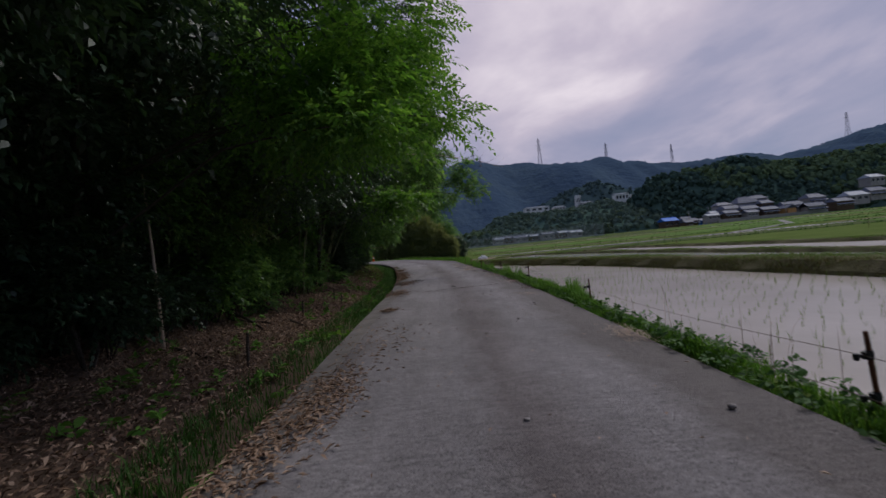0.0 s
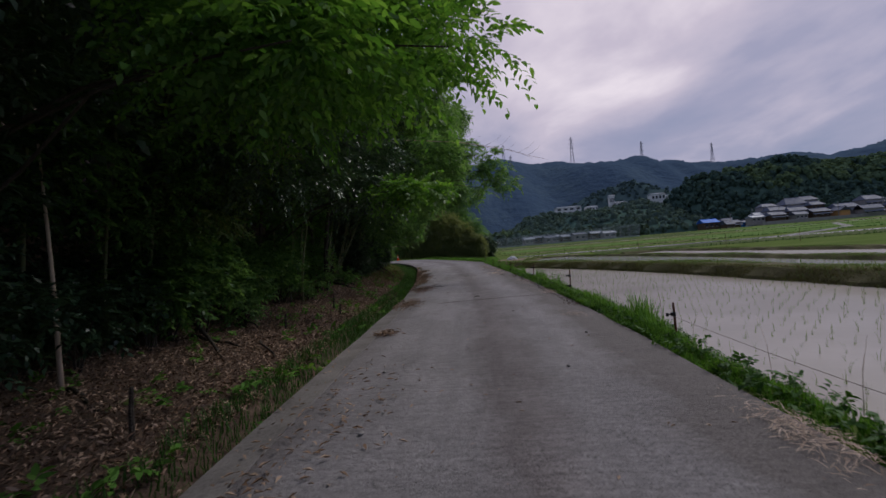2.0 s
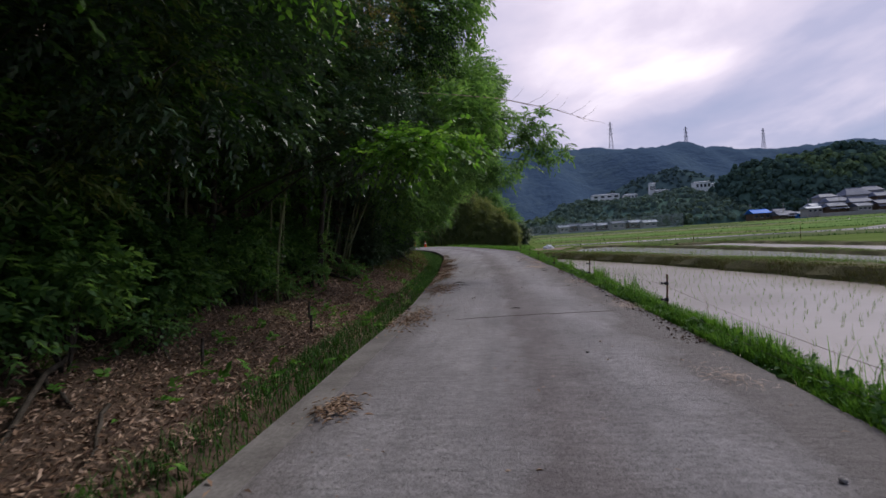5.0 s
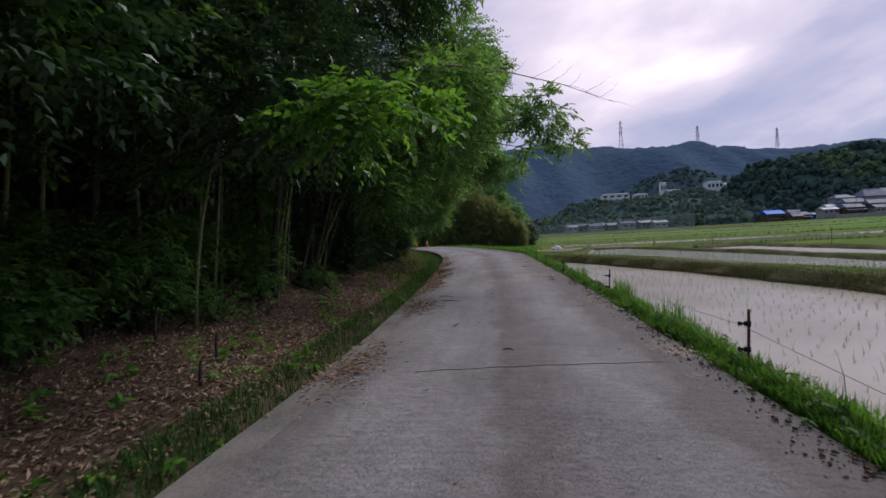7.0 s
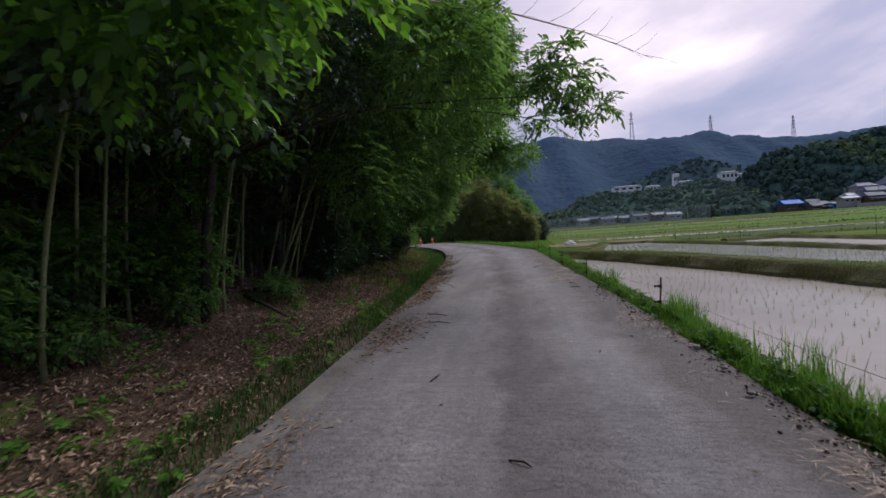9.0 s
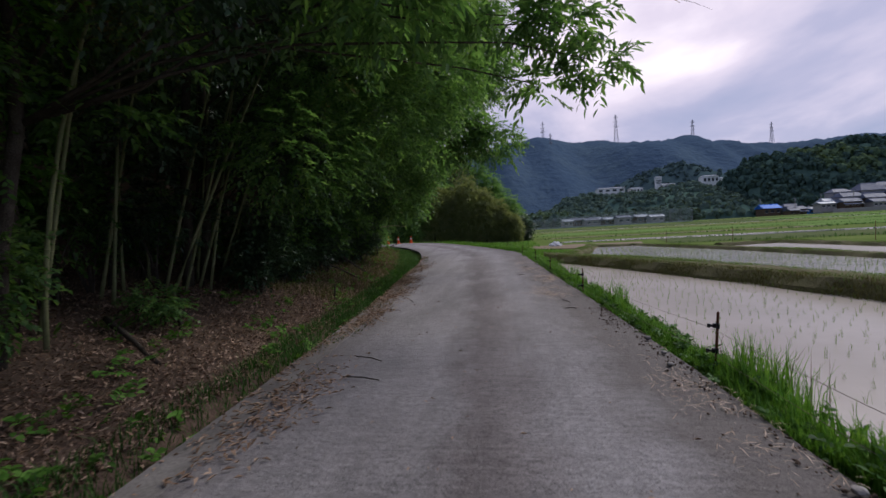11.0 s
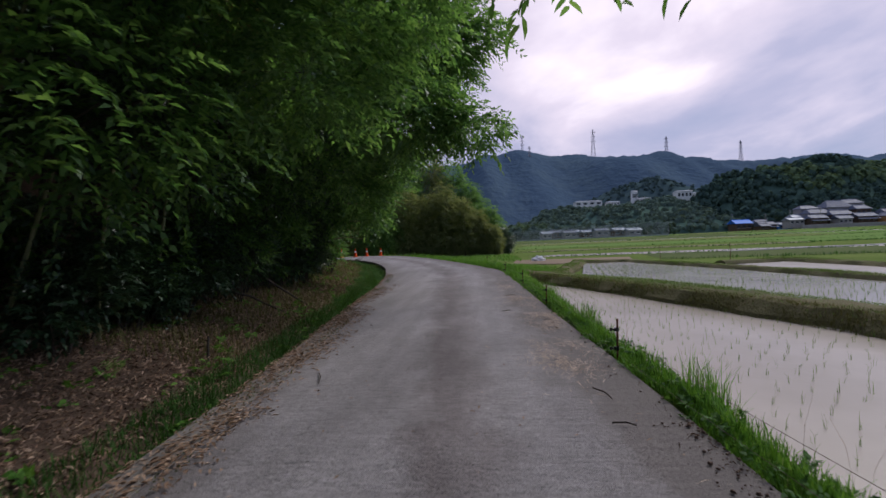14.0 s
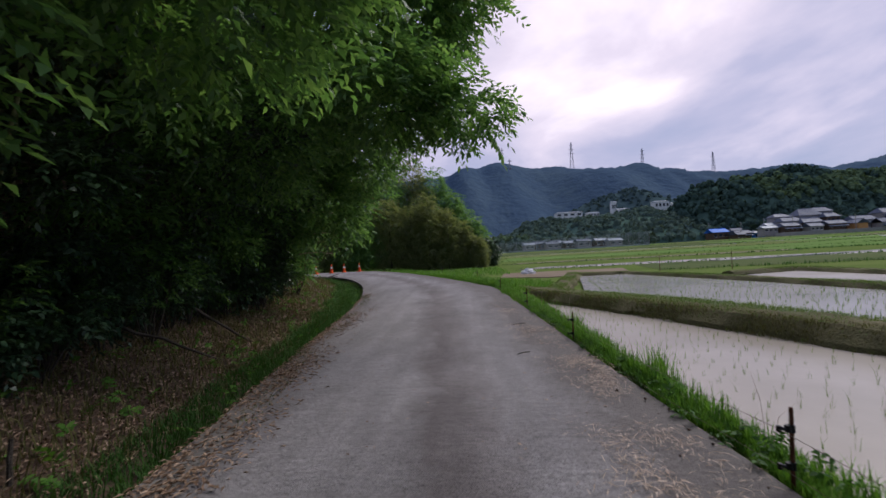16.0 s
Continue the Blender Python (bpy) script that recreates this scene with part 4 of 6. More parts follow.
POSTS = [(2.42, -4.3, 0.46, (0, 2)), (2.33, 0.84, 0.47, (0, -5)), (2.43, 5.76, 0.42, (2, -2)), (2.39, 10.8, 0.55, (0, 2)), (2.27, 15.85, 0.53, (2, 3)), (1.95, 20.89, 0.50, (1, 1)), (1.75, 25.6, 0.46, (-3, 2)),
         (1.62, 30.3, 0.5, (2, 0)), (1.25, 35.2, 0.55, (0, 3)), (0.5, 40.2, 0.7, (0, -2)), (-1.6, 45.6, 0.85, (0, 2))]
tops = [fence_post(x, y, lean, h) for x, y, h, lean in POSTS]
for dz in (0.13, 0.36):
    for a, b in zip(tops, tops[1:]):
        pts = [a.lerp(b, i / 6) + Vector((-0.075, 0, -dz - 0.05 * math.sin(math.pi * i / 6))) for i in range(7)]
        v, f = tube(pts, [0.0022] * 7, 4)
        tagged(piece("fence_wire", v, f, M["wire"]), "thin sagging fence wire between two stakes", "wire", "fence wires")
for k, fx in enumerate((6, 12, 19, 27, 36)):
    e = empty("field_stake", (7.5 + fx * 0.9, 50 + (k % 2) * 3 - fx * 0.3, field_z(7.5 + fx * 0.9, 50) - 0.02), "thin dark stake standing in the fields", "stake", "field stakes")
    v, f = tube([(0, 0, 0), (0, 0, 0.9), (0, 0, 1.3)], [0.02, 0.018, 0.015], 6)
    piece("stake", v, f, M["rust"], e)

# ---- traffic cones ----


def cone(x, y):
    z = float(rise(y)) + 0.015
    e = empty("traffic_cone", (x, y, z), "orange traffic cone with a white band on the lane", "traffic cone", "traffic cones at the bend")
    part("base", box_bm(0.38, 0.38, 0.035, (0, 0, 0.0175), 0.008), M["orange"], e)
    v, f = tube([(0, 0, 0.035), (0, 0, 0.06), (0, 0, 0.36)], [0.15, 0.135, 0.085], 16)
    v2, f2 = tube([(0, 0, 0.5), (0, 0, 0.68), (0, 0, 0.70)], [0.062, 0.032, 0.02], 16)
    v, f = join((v, f), (v2, f2))
    piece("body", v, f, M["orange"], e)
    v, f = tube([(0, 0, 0.36), (0, 0, 0.5)], [0.087, 0.064], 16)
    piece("band", v, f, M["white"], e, "white reflective band")


for cx, cy in ((-8.6, 52.4), (-9.75, 52.1), (-10.6, 51.6), (-11.6, 51.0), (-12.7, 50.6)):
    cone(cx, cy)

# ---- forest ----


def branch_path(a, b, sag=0.15, n=6, wob=0.08):
    a, b = np.array(a, float), np.array(b, float)
    t = np.linspace(0, 1, n)[:, None]
    p = a + (b - a) * t
    p[:, 2] += sag * np.linalg.norm(b - a) * np.sin(np.pi * t[:, 0]) * 0.6
    p[1:-1] += rng.normal(0, wob, (n - 2, 3))
    return p


def tree(base, height, radius, clusters, count, leaf="leaf_mid", leaf_len=0.11, leaf_w=0.05, spray=0.45, k=11, lean=(0.0, 0.0), label="", droop=0.35, limbs=True, name="tree", six=False):
    """A tapered leaning trunk, a limb to each leafy mass, and a crown of many leafy twigs."""
    bx_, by_ = base
    bz = float(ground_z(bx_, by_))
    e = empty(name, (bx_, by_, bz), label or "broadleaf tree with a dense dark green crown on the bank", "tree", "roadside woodland")
    top = np.array([lean[0] * height, lean[1] * height, height])
    n = 8
    t = np.linspace(0, 1, n)[:, None]
    stem = top * t + np.concatenate([np.zeros((1, 3)), rng.normal(0, 0.06, (n - 1, 3)) * np.array([1, 1, 0])])
    stem[0, 2] = -0.25
    v, f = tube(stem, list(radius * (1 - 0.75 * t[:, 0])), 8)
    piece("trunk", v, f, M["bark"], e, smooth=True)
    local = [(c[0] - bx_, c[1] - by_, c[2] - bz, *c[3:]) for c in clusters]
    if limbs:
        for c in local:
            i = int(np.clip(0.8 * c[2] / height * (n - 1), 1, n - 2))
            v, f = tube(branch_path(stem[i], c[:3]), np.linspace(min(radius * 0.3, 0.045), 0.008, 6), 5)
            piece("limb", v, f, M["bark"], e, smooth=True)
    p, d = in_clusters(local, count)
    ln = spray * rng.uniform(0.6, 1.3, count)
    me = quads_mesh("crown", sprays(p, d, ln, leaf_len, leaf_w, k, droop, 1.0, leaf_six if six else leaf_quads), M[leaf], 6 if six else 4)
    o = new("crown", me)
    o.parent = e
    return e


def shrub(x, y, h, r, count, leaf, leaf_len, leaf_w, label):
    bz = float(ground_z(x, y))
    e = empty("shrub", (x, y, bz), label, "shrub", "woodland edge shrubs")
    stems = []
    cl = []
    for i in range(5):
        a = rng.uniform(0, 6.28)
        tip = (math.cos(a) * r * 0.7, math.sin(a) * r * 0.7, h * rng.uniform(0.55, 0.95))
        stems.append(tube(branch_path((0, 0, -0.1), tip, 0.1, 5, 0.04), np.linspace(0.02, 0.005, 5), 5))
        cl.append((*tip, r * 0.55, r * 0.6, h * 0.32))
    v, f = join(*stems)
    piece("stem", v, f, M["bark"], e)
    p, d = in_clusters(cl, count)
    o = new("foliage", quads_mesh("foliage", sprays(p, d, 0.28 * rng.uniform(0.6, 1.3, count), leaf_len, leaf_w, 9, 0.2), M[leaf]))
    o.parent = e
    return e


def bamboo(x, y, h, lean, count, leaf="leaf_bamboo", bare=0.35, label="slender leaning bamboo with narrow drooping leaves", bend=1.8):
    bz = float(ground_z(x, y))
    e = empty("bamboo", (x, y, bz), label, "bamboo", "bamboo in the wood")
    t = np.linspace(0, 1, 14)
    pts = np.stack([lean[0] * h * t ** bend, lean[1] * h * t ** bend, h * t - 0.12 * h * t ** 3 - 0.1], 1)
    rad = 0.032 * (1 - 0.75 * t)
    v, f = tube(pts, list(rad), 7)
    rings = [tube([pts[i] - np.array([0, 0, 0.01]), pts[i] + np.array([0, 0, 0.01])], [rad[i] * 1.15] * 2, 7) for i in range(1, 12)]
    v, f = join((v, f), *rings)
    piece("culm", v, f, M["culm"], e, smooth=True)
    s = rng.uniform(bare, 1.0, count)
    o_ = np.stack([np.interp(s, t, pts[:, k]) for k in range(3)], 1)
    a = rng.uniform(0, 6.28, count)
    d = np.stack([np.cos(a), np.sin(a), rng.uniform(-0.2, 0.6, count)], 1)
    o_ = o_ + d * rng.uniform(0.05, 0.9, (count, 1))
    ob = new("foliage", quads_mesh("foliage", sprays(o_, d, 0.4 * rng.uniform(0.6, 1.3, count), 0.13, 0.018, 10, 0.6, 0.7), M[leaf]))
    ob.parent = e
    return e


# trees whose boughs reach out over the lane
tree((-5.4, 4.6), 7.5, 0.08, [(-1.6, 4.9, 3.4, 1.0, 1.3, 0.8), (-0.9, 5.0, 3.5, 1.2, 1.3, 0.8), (-1.2, 6.8, 4.4, 1.5, 1.6, 1.0), (0.2, 4.6, 3.0, 0.5, 0.5, 0.26), (-0.6, 5.6, 4.9, 1.1, 1.2, 0.7), (-0.9, 3.7, 2.75, 0.7, 0.6, 0.3)],
     3000, "leaf_fresh", 0.092, 0.042, 0.42, 11, (0.12, 0.02), "tree with fine fresh green leaves reaching over the lane", six=True)
# dark leaves here give the shade beneath the canopy by colour
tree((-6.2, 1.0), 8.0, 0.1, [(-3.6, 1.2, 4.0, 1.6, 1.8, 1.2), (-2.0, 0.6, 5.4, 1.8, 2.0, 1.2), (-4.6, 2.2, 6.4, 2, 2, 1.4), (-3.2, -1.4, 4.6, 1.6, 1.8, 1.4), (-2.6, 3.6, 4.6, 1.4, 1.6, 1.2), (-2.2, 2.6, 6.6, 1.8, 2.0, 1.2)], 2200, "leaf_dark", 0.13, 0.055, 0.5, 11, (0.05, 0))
# out-of-view crown added over the lane's start to keep light off the bank
tree((-4.9, -2.6), 8.0, 0.11, [(-2.4, -1.2, 4.6, 1.7, 1.8, 0.8), (-1.6, -3.6, 5.2, 1.8, 2.0, 0.9), (-2.0, 1.2, 5.6, 1.6, 1.8, 0.8), (-3.6, 0.2, 4.4, 1.5, 1.7, 0.9), (-3.4, -4.0, 4.2, 1.6, 1.8, 1.0), (-0.6, -0.8, 6.2, 1.4, 1.7, 0.7)], 3000, "leaf_dark", 0.15, 0.07, 0.55, 11, (0.12, 0.0), "unseen added tree with a wide dark crown that shades the bank")
# upper crown darkened by leaf colour, as shade
tree((-6.0, 9.0), 9.5, 0.1, [(-2.6, 9.2, 5.4, 1.7, 1.8, 1.1), (-3.2, 8.6, 3.4, 1.3, 1.6, 1.1), (-1.1, 10.2, 7.6, 1.5, 1.6, 1.0), (-3.6, 9.6, 8.4, 2.2, 2.0, 1.4)], 2200, "leaf_dark", 0.12, 0.052, 0.5, 11, (0.06, 0.02))
tree((-5.4, 11.6), 6.0, 0.06, [(-0.85, 11.0, 2.75, 0.5, 0.32, 0.2), (-1.5, 11.2, 2.75, 0.6, 0.35, 0.24)], 210, "leaf_fresh", 0.115, 0.06, 0.45, 10, (0.1, 0), "tree with large bright green leaves on low boughs", six=True)
# inner side of the tree above, shaded by its darker leaf colour
tree((-5.8, 12.4), 7.0, 0.08, [(-2.0, 11.8, 2.8, 0.7, 0.8, 0.35), (-2.9, 11.7, 3.4, 0.9, 1.0, 0.7), (-2.6, 13.0, 4.2, 1.1, 1.1, 0.8), (-3.4, 12.4, 5.4, 1.4, 1.4, 1.0)], 1300, "leaf_dark", 0.12, 0.055, 0.5, 10, (0.1, 0), "inner tree with dark glossy leaves that hold the wood's shade")
tree((-4.8, 15.3), 9.0, 0.085, [(-0.9, 16.8, 4.7, 1.2, 1.3, 0.9), (0.6, 18.0, 4.4, 0.65, 0.6, 0.3), (1.4, 18.2, 4.3, 0.65, 0.5, 0.28), (1.85, 18.3, 3.75, 0.42, 0.4, 0.24), (1.05, 18.8, 3.65, 0.42, 0.4, 0.2), (1.3, 18.4, 4.9, 0.4, 0.4, 0.2), (-1.4, 17.6, 8.4, 1.5, 1.6, 1.2)],
     1500, "leaf_mid", 0.18, 0.055, 0.34, 9, (0.03, 0.06), "tree with long drooping leaves on a bough over the lane", 0.45, six=True)
tree((-6.0, 19.6), 10.5, 0.11, [(-1.5, 21.0, 7.2, 1.7, 1.8, 1.3), (-2.0, 21.5, 4.0, 1.2, 1.4, 0.8), (-1.0, 22.0, 5.2, 1.1, 1.3, 0.8), (-2.2, 20.6, 6.0, 1.3, 1.4, 0.7)], 2500, "leaf_mid", 0.13, 0.056, 0.5, 11, (0.05, 0.03))
tree((-7.0, 27.0), 12.0, 0.15, [(-1.4, 26.8, 4.9, 1.5, 1.6, 0.9), (0.1, 27.0, 4.5, 0.85, 0.9, 0.5), (-1.0, 28.2, 7.0, 1.6, 1.6, 1.0), (0.2, 28.4, 7.6, 0.9, 0.9, 0.6), (-2.6, 27.8, 9.4, 2.1, 2.0, 1.4), (-0.6, 28.6, 9.6, 1.2, 1.2, 0.9)],
     3600, "leaf_mid", 0.17, 0.065, 0.5, 10, (0.06, 0.03), "large broadleaf tree with boughs reaching over the lane", six=True)
tree((-6.6, 31.5), 11.0, 0.22, [(-4.4, 31.4, 3.4, 1.5, 2.0, 1.2), (-3.0, 31.2, 5.8, 1.8, 2.0, 1.4), (-2.2, 31.5, 8.2, 1.8, 1.8, 1.3), (-4.5, 32.0, 9.5, 2.2, 2.2, 1.6), (-3.4, 31.6, 4.4, 1.3, 1.4, 0.8)], 3400, "leaf_mid", 0.17, 0.07, 0.55, 10, (0.05, 0))
tree((-8.6, 36.5), 11.0, 0.22, [(-8.0, 36.4, 3.2, 1.6, 2.0, 1.2), (-7.0, 36.2, 5.6, 1.9, 2.0, 1.4), (-6.2, 36.5, 8.0, 1.9, 2.0, 1.3), (-7, 37, 9.5, 2.4, 2.4, 1.6)], 2800, "leaf_mid", 0.19, 0.08, 0.6, 10, (0.05, 0))
tree((-10.6, 41.0), 10.0, 0.2, [(-10.6, 40.6, 3.2, 1.7, 2.0, 1.3), (-9.8, 40.6, 5.6, 2.0, 2.0, 1.5), (-9.6, 41.0, 8.2, 2.2, 2.2, 1.5)], 2200, "leaf_mid", 0.2, 0.09, 0.6, 10, (0.03, 0))
tree((-14.5, 44.5), 9.0, 0.2, [(-12.6, 44.0, 3.0, 2.0, 1.8, 1.3), (-13.6, 44.5, 5.8, 2.4, 2.0, 1.6), (-16, 45, 5.0, 2.4, 1.8, 1.8)], 1700, "leaf_mid", 0.22, 0.1, 0.6, 10)
tree((-20, 46.5), 9.0, 0.2, [(-18.6, 46.0, 3.2, 2.2, 1.8, 1.6), (-20.6, 46.5, 6.2, 2.6, 2.0, 1.8), (-23.5, 47, 4.5, 2.4, 1.8, 2.2)], 800, "leaf_dark", 0.24, 0.1, 0.6, 10)

# inner crowns beside the trees above; the nearest has shade in its leaf colour
for ex, ey, eh, ecl, en in ((-5.6, 16.0, 9.0, [(-2.7, 15.6, 4.6, 1.2, 1.4, 0.9), (-2.8, 16.4, 7.2, 1.8, 1.8, 1.2)], 1000),
                            (-6.4, 20.6, 10.5, [(-2.9, 19.9, 5.2, 1.4, 1.7, 1.2), (-3.3, 19.4, 3.0, 1.1, 1.5, 1.0), (-3.4, 20.6, 9.4, 2.1, 2.0, 1.6)], 1700),
                            (-7.4, 25.4, 10.0, [(-3.6, 25.8, 4.2, 1.6, 1.9, 1.2), (-4.2, 25.4, 7.4, 2.0, 2.0, 1.4)], 1300)):
    tree((ex, ey), eh, 0.12, ecl, en, "leaf_dark" if ey < 18 else "leaf_mid", 0.13, 0.056, 0.5, 11, (0.06, 0.02), "inner tree with glossy green leaves in the roadside wood")

# second and third rows fill the wood behind, with shade in their leaf colour
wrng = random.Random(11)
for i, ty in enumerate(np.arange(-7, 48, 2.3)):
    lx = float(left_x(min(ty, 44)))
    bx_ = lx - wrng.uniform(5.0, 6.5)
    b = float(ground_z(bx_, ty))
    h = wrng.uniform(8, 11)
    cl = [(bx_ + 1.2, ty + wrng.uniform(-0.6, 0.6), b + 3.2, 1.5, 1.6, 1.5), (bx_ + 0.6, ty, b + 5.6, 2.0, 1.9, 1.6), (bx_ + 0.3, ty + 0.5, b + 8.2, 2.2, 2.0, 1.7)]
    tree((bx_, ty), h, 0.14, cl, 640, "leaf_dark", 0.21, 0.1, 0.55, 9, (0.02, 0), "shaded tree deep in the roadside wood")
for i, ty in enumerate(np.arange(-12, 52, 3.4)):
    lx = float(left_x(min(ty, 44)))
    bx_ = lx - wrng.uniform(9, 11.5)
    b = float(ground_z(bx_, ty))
    # dense crowns and an added top mass keep sky light out of the wood
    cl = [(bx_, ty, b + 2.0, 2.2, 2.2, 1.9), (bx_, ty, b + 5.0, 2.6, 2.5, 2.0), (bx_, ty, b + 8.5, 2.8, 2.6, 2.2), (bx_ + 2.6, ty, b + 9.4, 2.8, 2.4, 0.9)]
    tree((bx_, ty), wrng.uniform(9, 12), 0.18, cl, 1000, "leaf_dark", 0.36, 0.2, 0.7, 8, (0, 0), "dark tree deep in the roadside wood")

# thin leafy trees along the wood's edge, whose boughs reach further out the higher they grow
for i, ty in enumerate(np.arange(-2.5, 35, 1.1)):
    lx = float(left_x(ty))
    bx_ = lx - wrng.uniform(4.2, 4.8) if ty < 22 else lx - wrng.uniform(3.2, 3.8)
    open_foot = 12.2 < ty < 22.5
    cl = []
    for zc in (0.9, 1.6, 2.3, 3.0, 3.8, 4.7, 5.7):
        if (open_foot and zc < 2.5 and wrng.random() < 0.75) or (17.3 < ty < 20.6 and zc < 4):
            continue
        zz = zc + wrng.uniform(-0.25, 0.25)
        cl.append((bx_ + 0.1 + 0.8 * min(max(zz - 0.8, 0), 3.0) + wrng.uniform(-0.35, 0.3), ty + wrng.uniform(-0.6, 0.6), zz + 0.3, wrng.uniform(0.55, 0.85), wrng.uniform(0.6, 0.9), wrng.uniform(0.16, 0.3)))
    # near the start and around the culms, darker leaves stand for shade
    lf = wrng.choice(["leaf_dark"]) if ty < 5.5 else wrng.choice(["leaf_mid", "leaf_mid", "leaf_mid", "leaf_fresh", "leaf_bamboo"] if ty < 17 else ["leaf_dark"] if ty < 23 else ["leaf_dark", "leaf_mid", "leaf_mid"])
    ll, lw = (0.17, 0.026) if lf == "leaf_bamboo" else wrng.choice([(0.12, 0.056), (0.14, 0.06), (0.10, 0.05)])
    tree((bx_, ty), 6.0, 0.045, cl, 70 * len(cl), lf, ll, lw, 0.4, 10, (0.12, 0), "slender leafy tree at the wood's edge", six=lf != "leaf_bamboo")

# undergrowth along the wood's edge
for i, sy in enumerate(np.arange(-3, 36, 0.95)):
    lx = float(left_x(sy))
    off_ = wrng.uniform(3.7, 4.8) if sy < 22 else wrng.uniform(2.4, 3.4)
    r = wrng.uniform(0.5, 0.85)
    lf, a, w = wrng.choice([("leaf_mid", 0.11, 0.045), ("leaf_mid", 0.09, 0.045), ("leaf_dark", 0.13, 0.05), ("leaf_mid", 0.12, 0.05)])
    shrub(lx - off_, sy, wrng.uniform(0.9, 2.3), r, int(170 * r / 0.6), lf, a, w, "leafy evergreen shrub at the wood's edge")
for sx, sy, h in ((-4.5, 9.4, 0.5), (-4.6, 13.2, 0.6), (-4.9, 12.2, 0.7), (-4.7, 17.4, 0.5), (-4.9, 15.0, 0.6)):
    shrub(sx, sy, h, 0.35, 90, "leaf_mid", 0.08, 0.045, "low fresh green bush on the leaf litter")
for i, sy in enumerate(np.arange(-1.5, 16.0, 0.62)):
    if 13.9 < sy < 14.6:
        continue
    far_in = wrng.uniform(3.1, 3.9)
    # the first stretch gets the darker leaves in place of deep shade
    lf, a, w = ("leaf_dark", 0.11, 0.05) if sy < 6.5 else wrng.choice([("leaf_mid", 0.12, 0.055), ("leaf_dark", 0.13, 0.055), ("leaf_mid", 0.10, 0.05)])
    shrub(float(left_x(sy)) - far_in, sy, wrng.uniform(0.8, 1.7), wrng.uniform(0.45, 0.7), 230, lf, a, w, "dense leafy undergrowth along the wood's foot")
# shade under the canopy is coloured into these leaves
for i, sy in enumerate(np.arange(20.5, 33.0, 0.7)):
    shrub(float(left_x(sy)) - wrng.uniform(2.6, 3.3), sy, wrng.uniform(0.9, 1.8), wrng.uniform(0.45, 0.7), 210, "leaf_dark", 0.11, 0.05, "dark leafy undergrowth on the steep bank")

# bamboo stands
for x, y, h, lean in ((-5.4, 7.0, 7.5, (0.18, 0.05)), (-5.2, 7.7, 7, (0.1, 0.12)), (-5.6, 8.0, 8, (0.16, -0.05)), (-5.3, 11.0, 6.5, (0.05, 0.1)), (-5.4, 5.8, 7, (0.14, 0.02)), (-5.5, 14.6, 8, (0.05, 0.15)),
                      (-6.0, 23.5, 8, (0.12, 0.0)), (-6.3, 18.4, 8.5, (0.04, 0.05)), (-6.6, 19.3, 8.5, (-0.03, 0.04)), (-6.5, 16.9, 8.0, (0.08, 0.02))):
    bamboo(x, y, h, lean, 170)
# culms standing clear of the leaves, from foot (x, y) through a point higher up
for x, y, px_, pz_ in ((-5.53, 18.49, -3.7, 4.23), (-5.72, 19.11, -4.94, 3.07), (-5.69, 19.81, -5.2, 3.42), (-6.28, 20.21, -6.09, 2.29), (-5.36, 16.19, -4.7, 3.58), (-5.72, 17.6, -5.6, 2.15), (-6.08, 20.63, -4.21, 5.69),
                       (-6.13, 22.32, -5.32, 4.8), (-5.85, 19.68, -4.77, 3.87), (-5.27, 13.6, -5.03, 4.05), (-6.11, 17.74, -5.48, 3.39), (-6.4, 22.23, -5.53, 3.03), (-5.12, 13.8, -4.81, 3.71), (-5.5, 10.64, -5.0, 5.21), (-5.05, 12.2, -5.13, 4.05),
                       (-5.95, 18.9, -5.1, 3.6), (-6.3, 21.3, -5.2, 4.6)):
    gz_ = float(ground_z(x, y))
    bamboo(x, y, 7.5, ((px_ - x) / (pz_ - gz_), 0.04), 90, "leaf_bamboo", 0.62, "slender green bamboo culm leaning out of the dark wood", 1.0)
for x, y, h, lean in ((-4.6, 12.7, 8.0, (0.3, 0.12)), (-4.9, 15.9, 8.6, (0.3, 0.1)), (-5.2, 21.2, 9.5, (0.3, 0.1)), (-5.4, 22.6, 9.5, (0.32, 0.06))):
    bamboo(x, y, h, lean, 420, "leaf_brown", 0.45, "leaning bamboo with withering yellow-brown leaves")


def cane():
    """The bare cane that juts out over the lane."""
    e = empty("bare_cane", (-3.2, 14.8, 5.0), "bare dead bamboo cane jutting over the lane", "branch")
    p = [Vector((0, 0, 0)), Vector((1.7, 0.95, 0.14)), Vector((3.4, 1.95, 0.14)), Vector((5.0, 3.1, 0.02)), Vector((6.49, 4.24, -0.23))]
    v, f = tube(p, [0.022, 0.019, 0.014, 0.009, 0.004], 6)
    piece("stem", v, f, M["straw"], e, smooth=True)
    tw = []
    for i in range(15):
        t = 0.45 + 0.55 * i / 15
        k = t * 4
        a = p[int(k)].lerp(p[min(int(k) + 1, 4)], k - int(k))
        up_ = 1 if i % 2 else -0.45
        tw.append(tube([a, a + Vector((0.22 + 0.1 * (i % 3), 0.12, 0.20 * up_)), a + Vector((0.38 + 0.16 * (i % 3), 0.2, 0.42 * up_))], [0.005, 0.003, 0.0015], 4))
    for v, f in tw:
        piece("twig", v, f, M["bark"], e)


cane()


def log(a, b, r, mat, label):
    v, f = tube(branch_path(a, b, 0.02, 6, 0.02), np.linspace(r, r * 0.55, 6), 7)
    return tagged(piece("fallen_branch", v, f, M[mat], smooth=True), label, "branch")


def on_bank(x, y, dz=0.05):
    return (x, y, float(ground_z(x, y)) + dz)


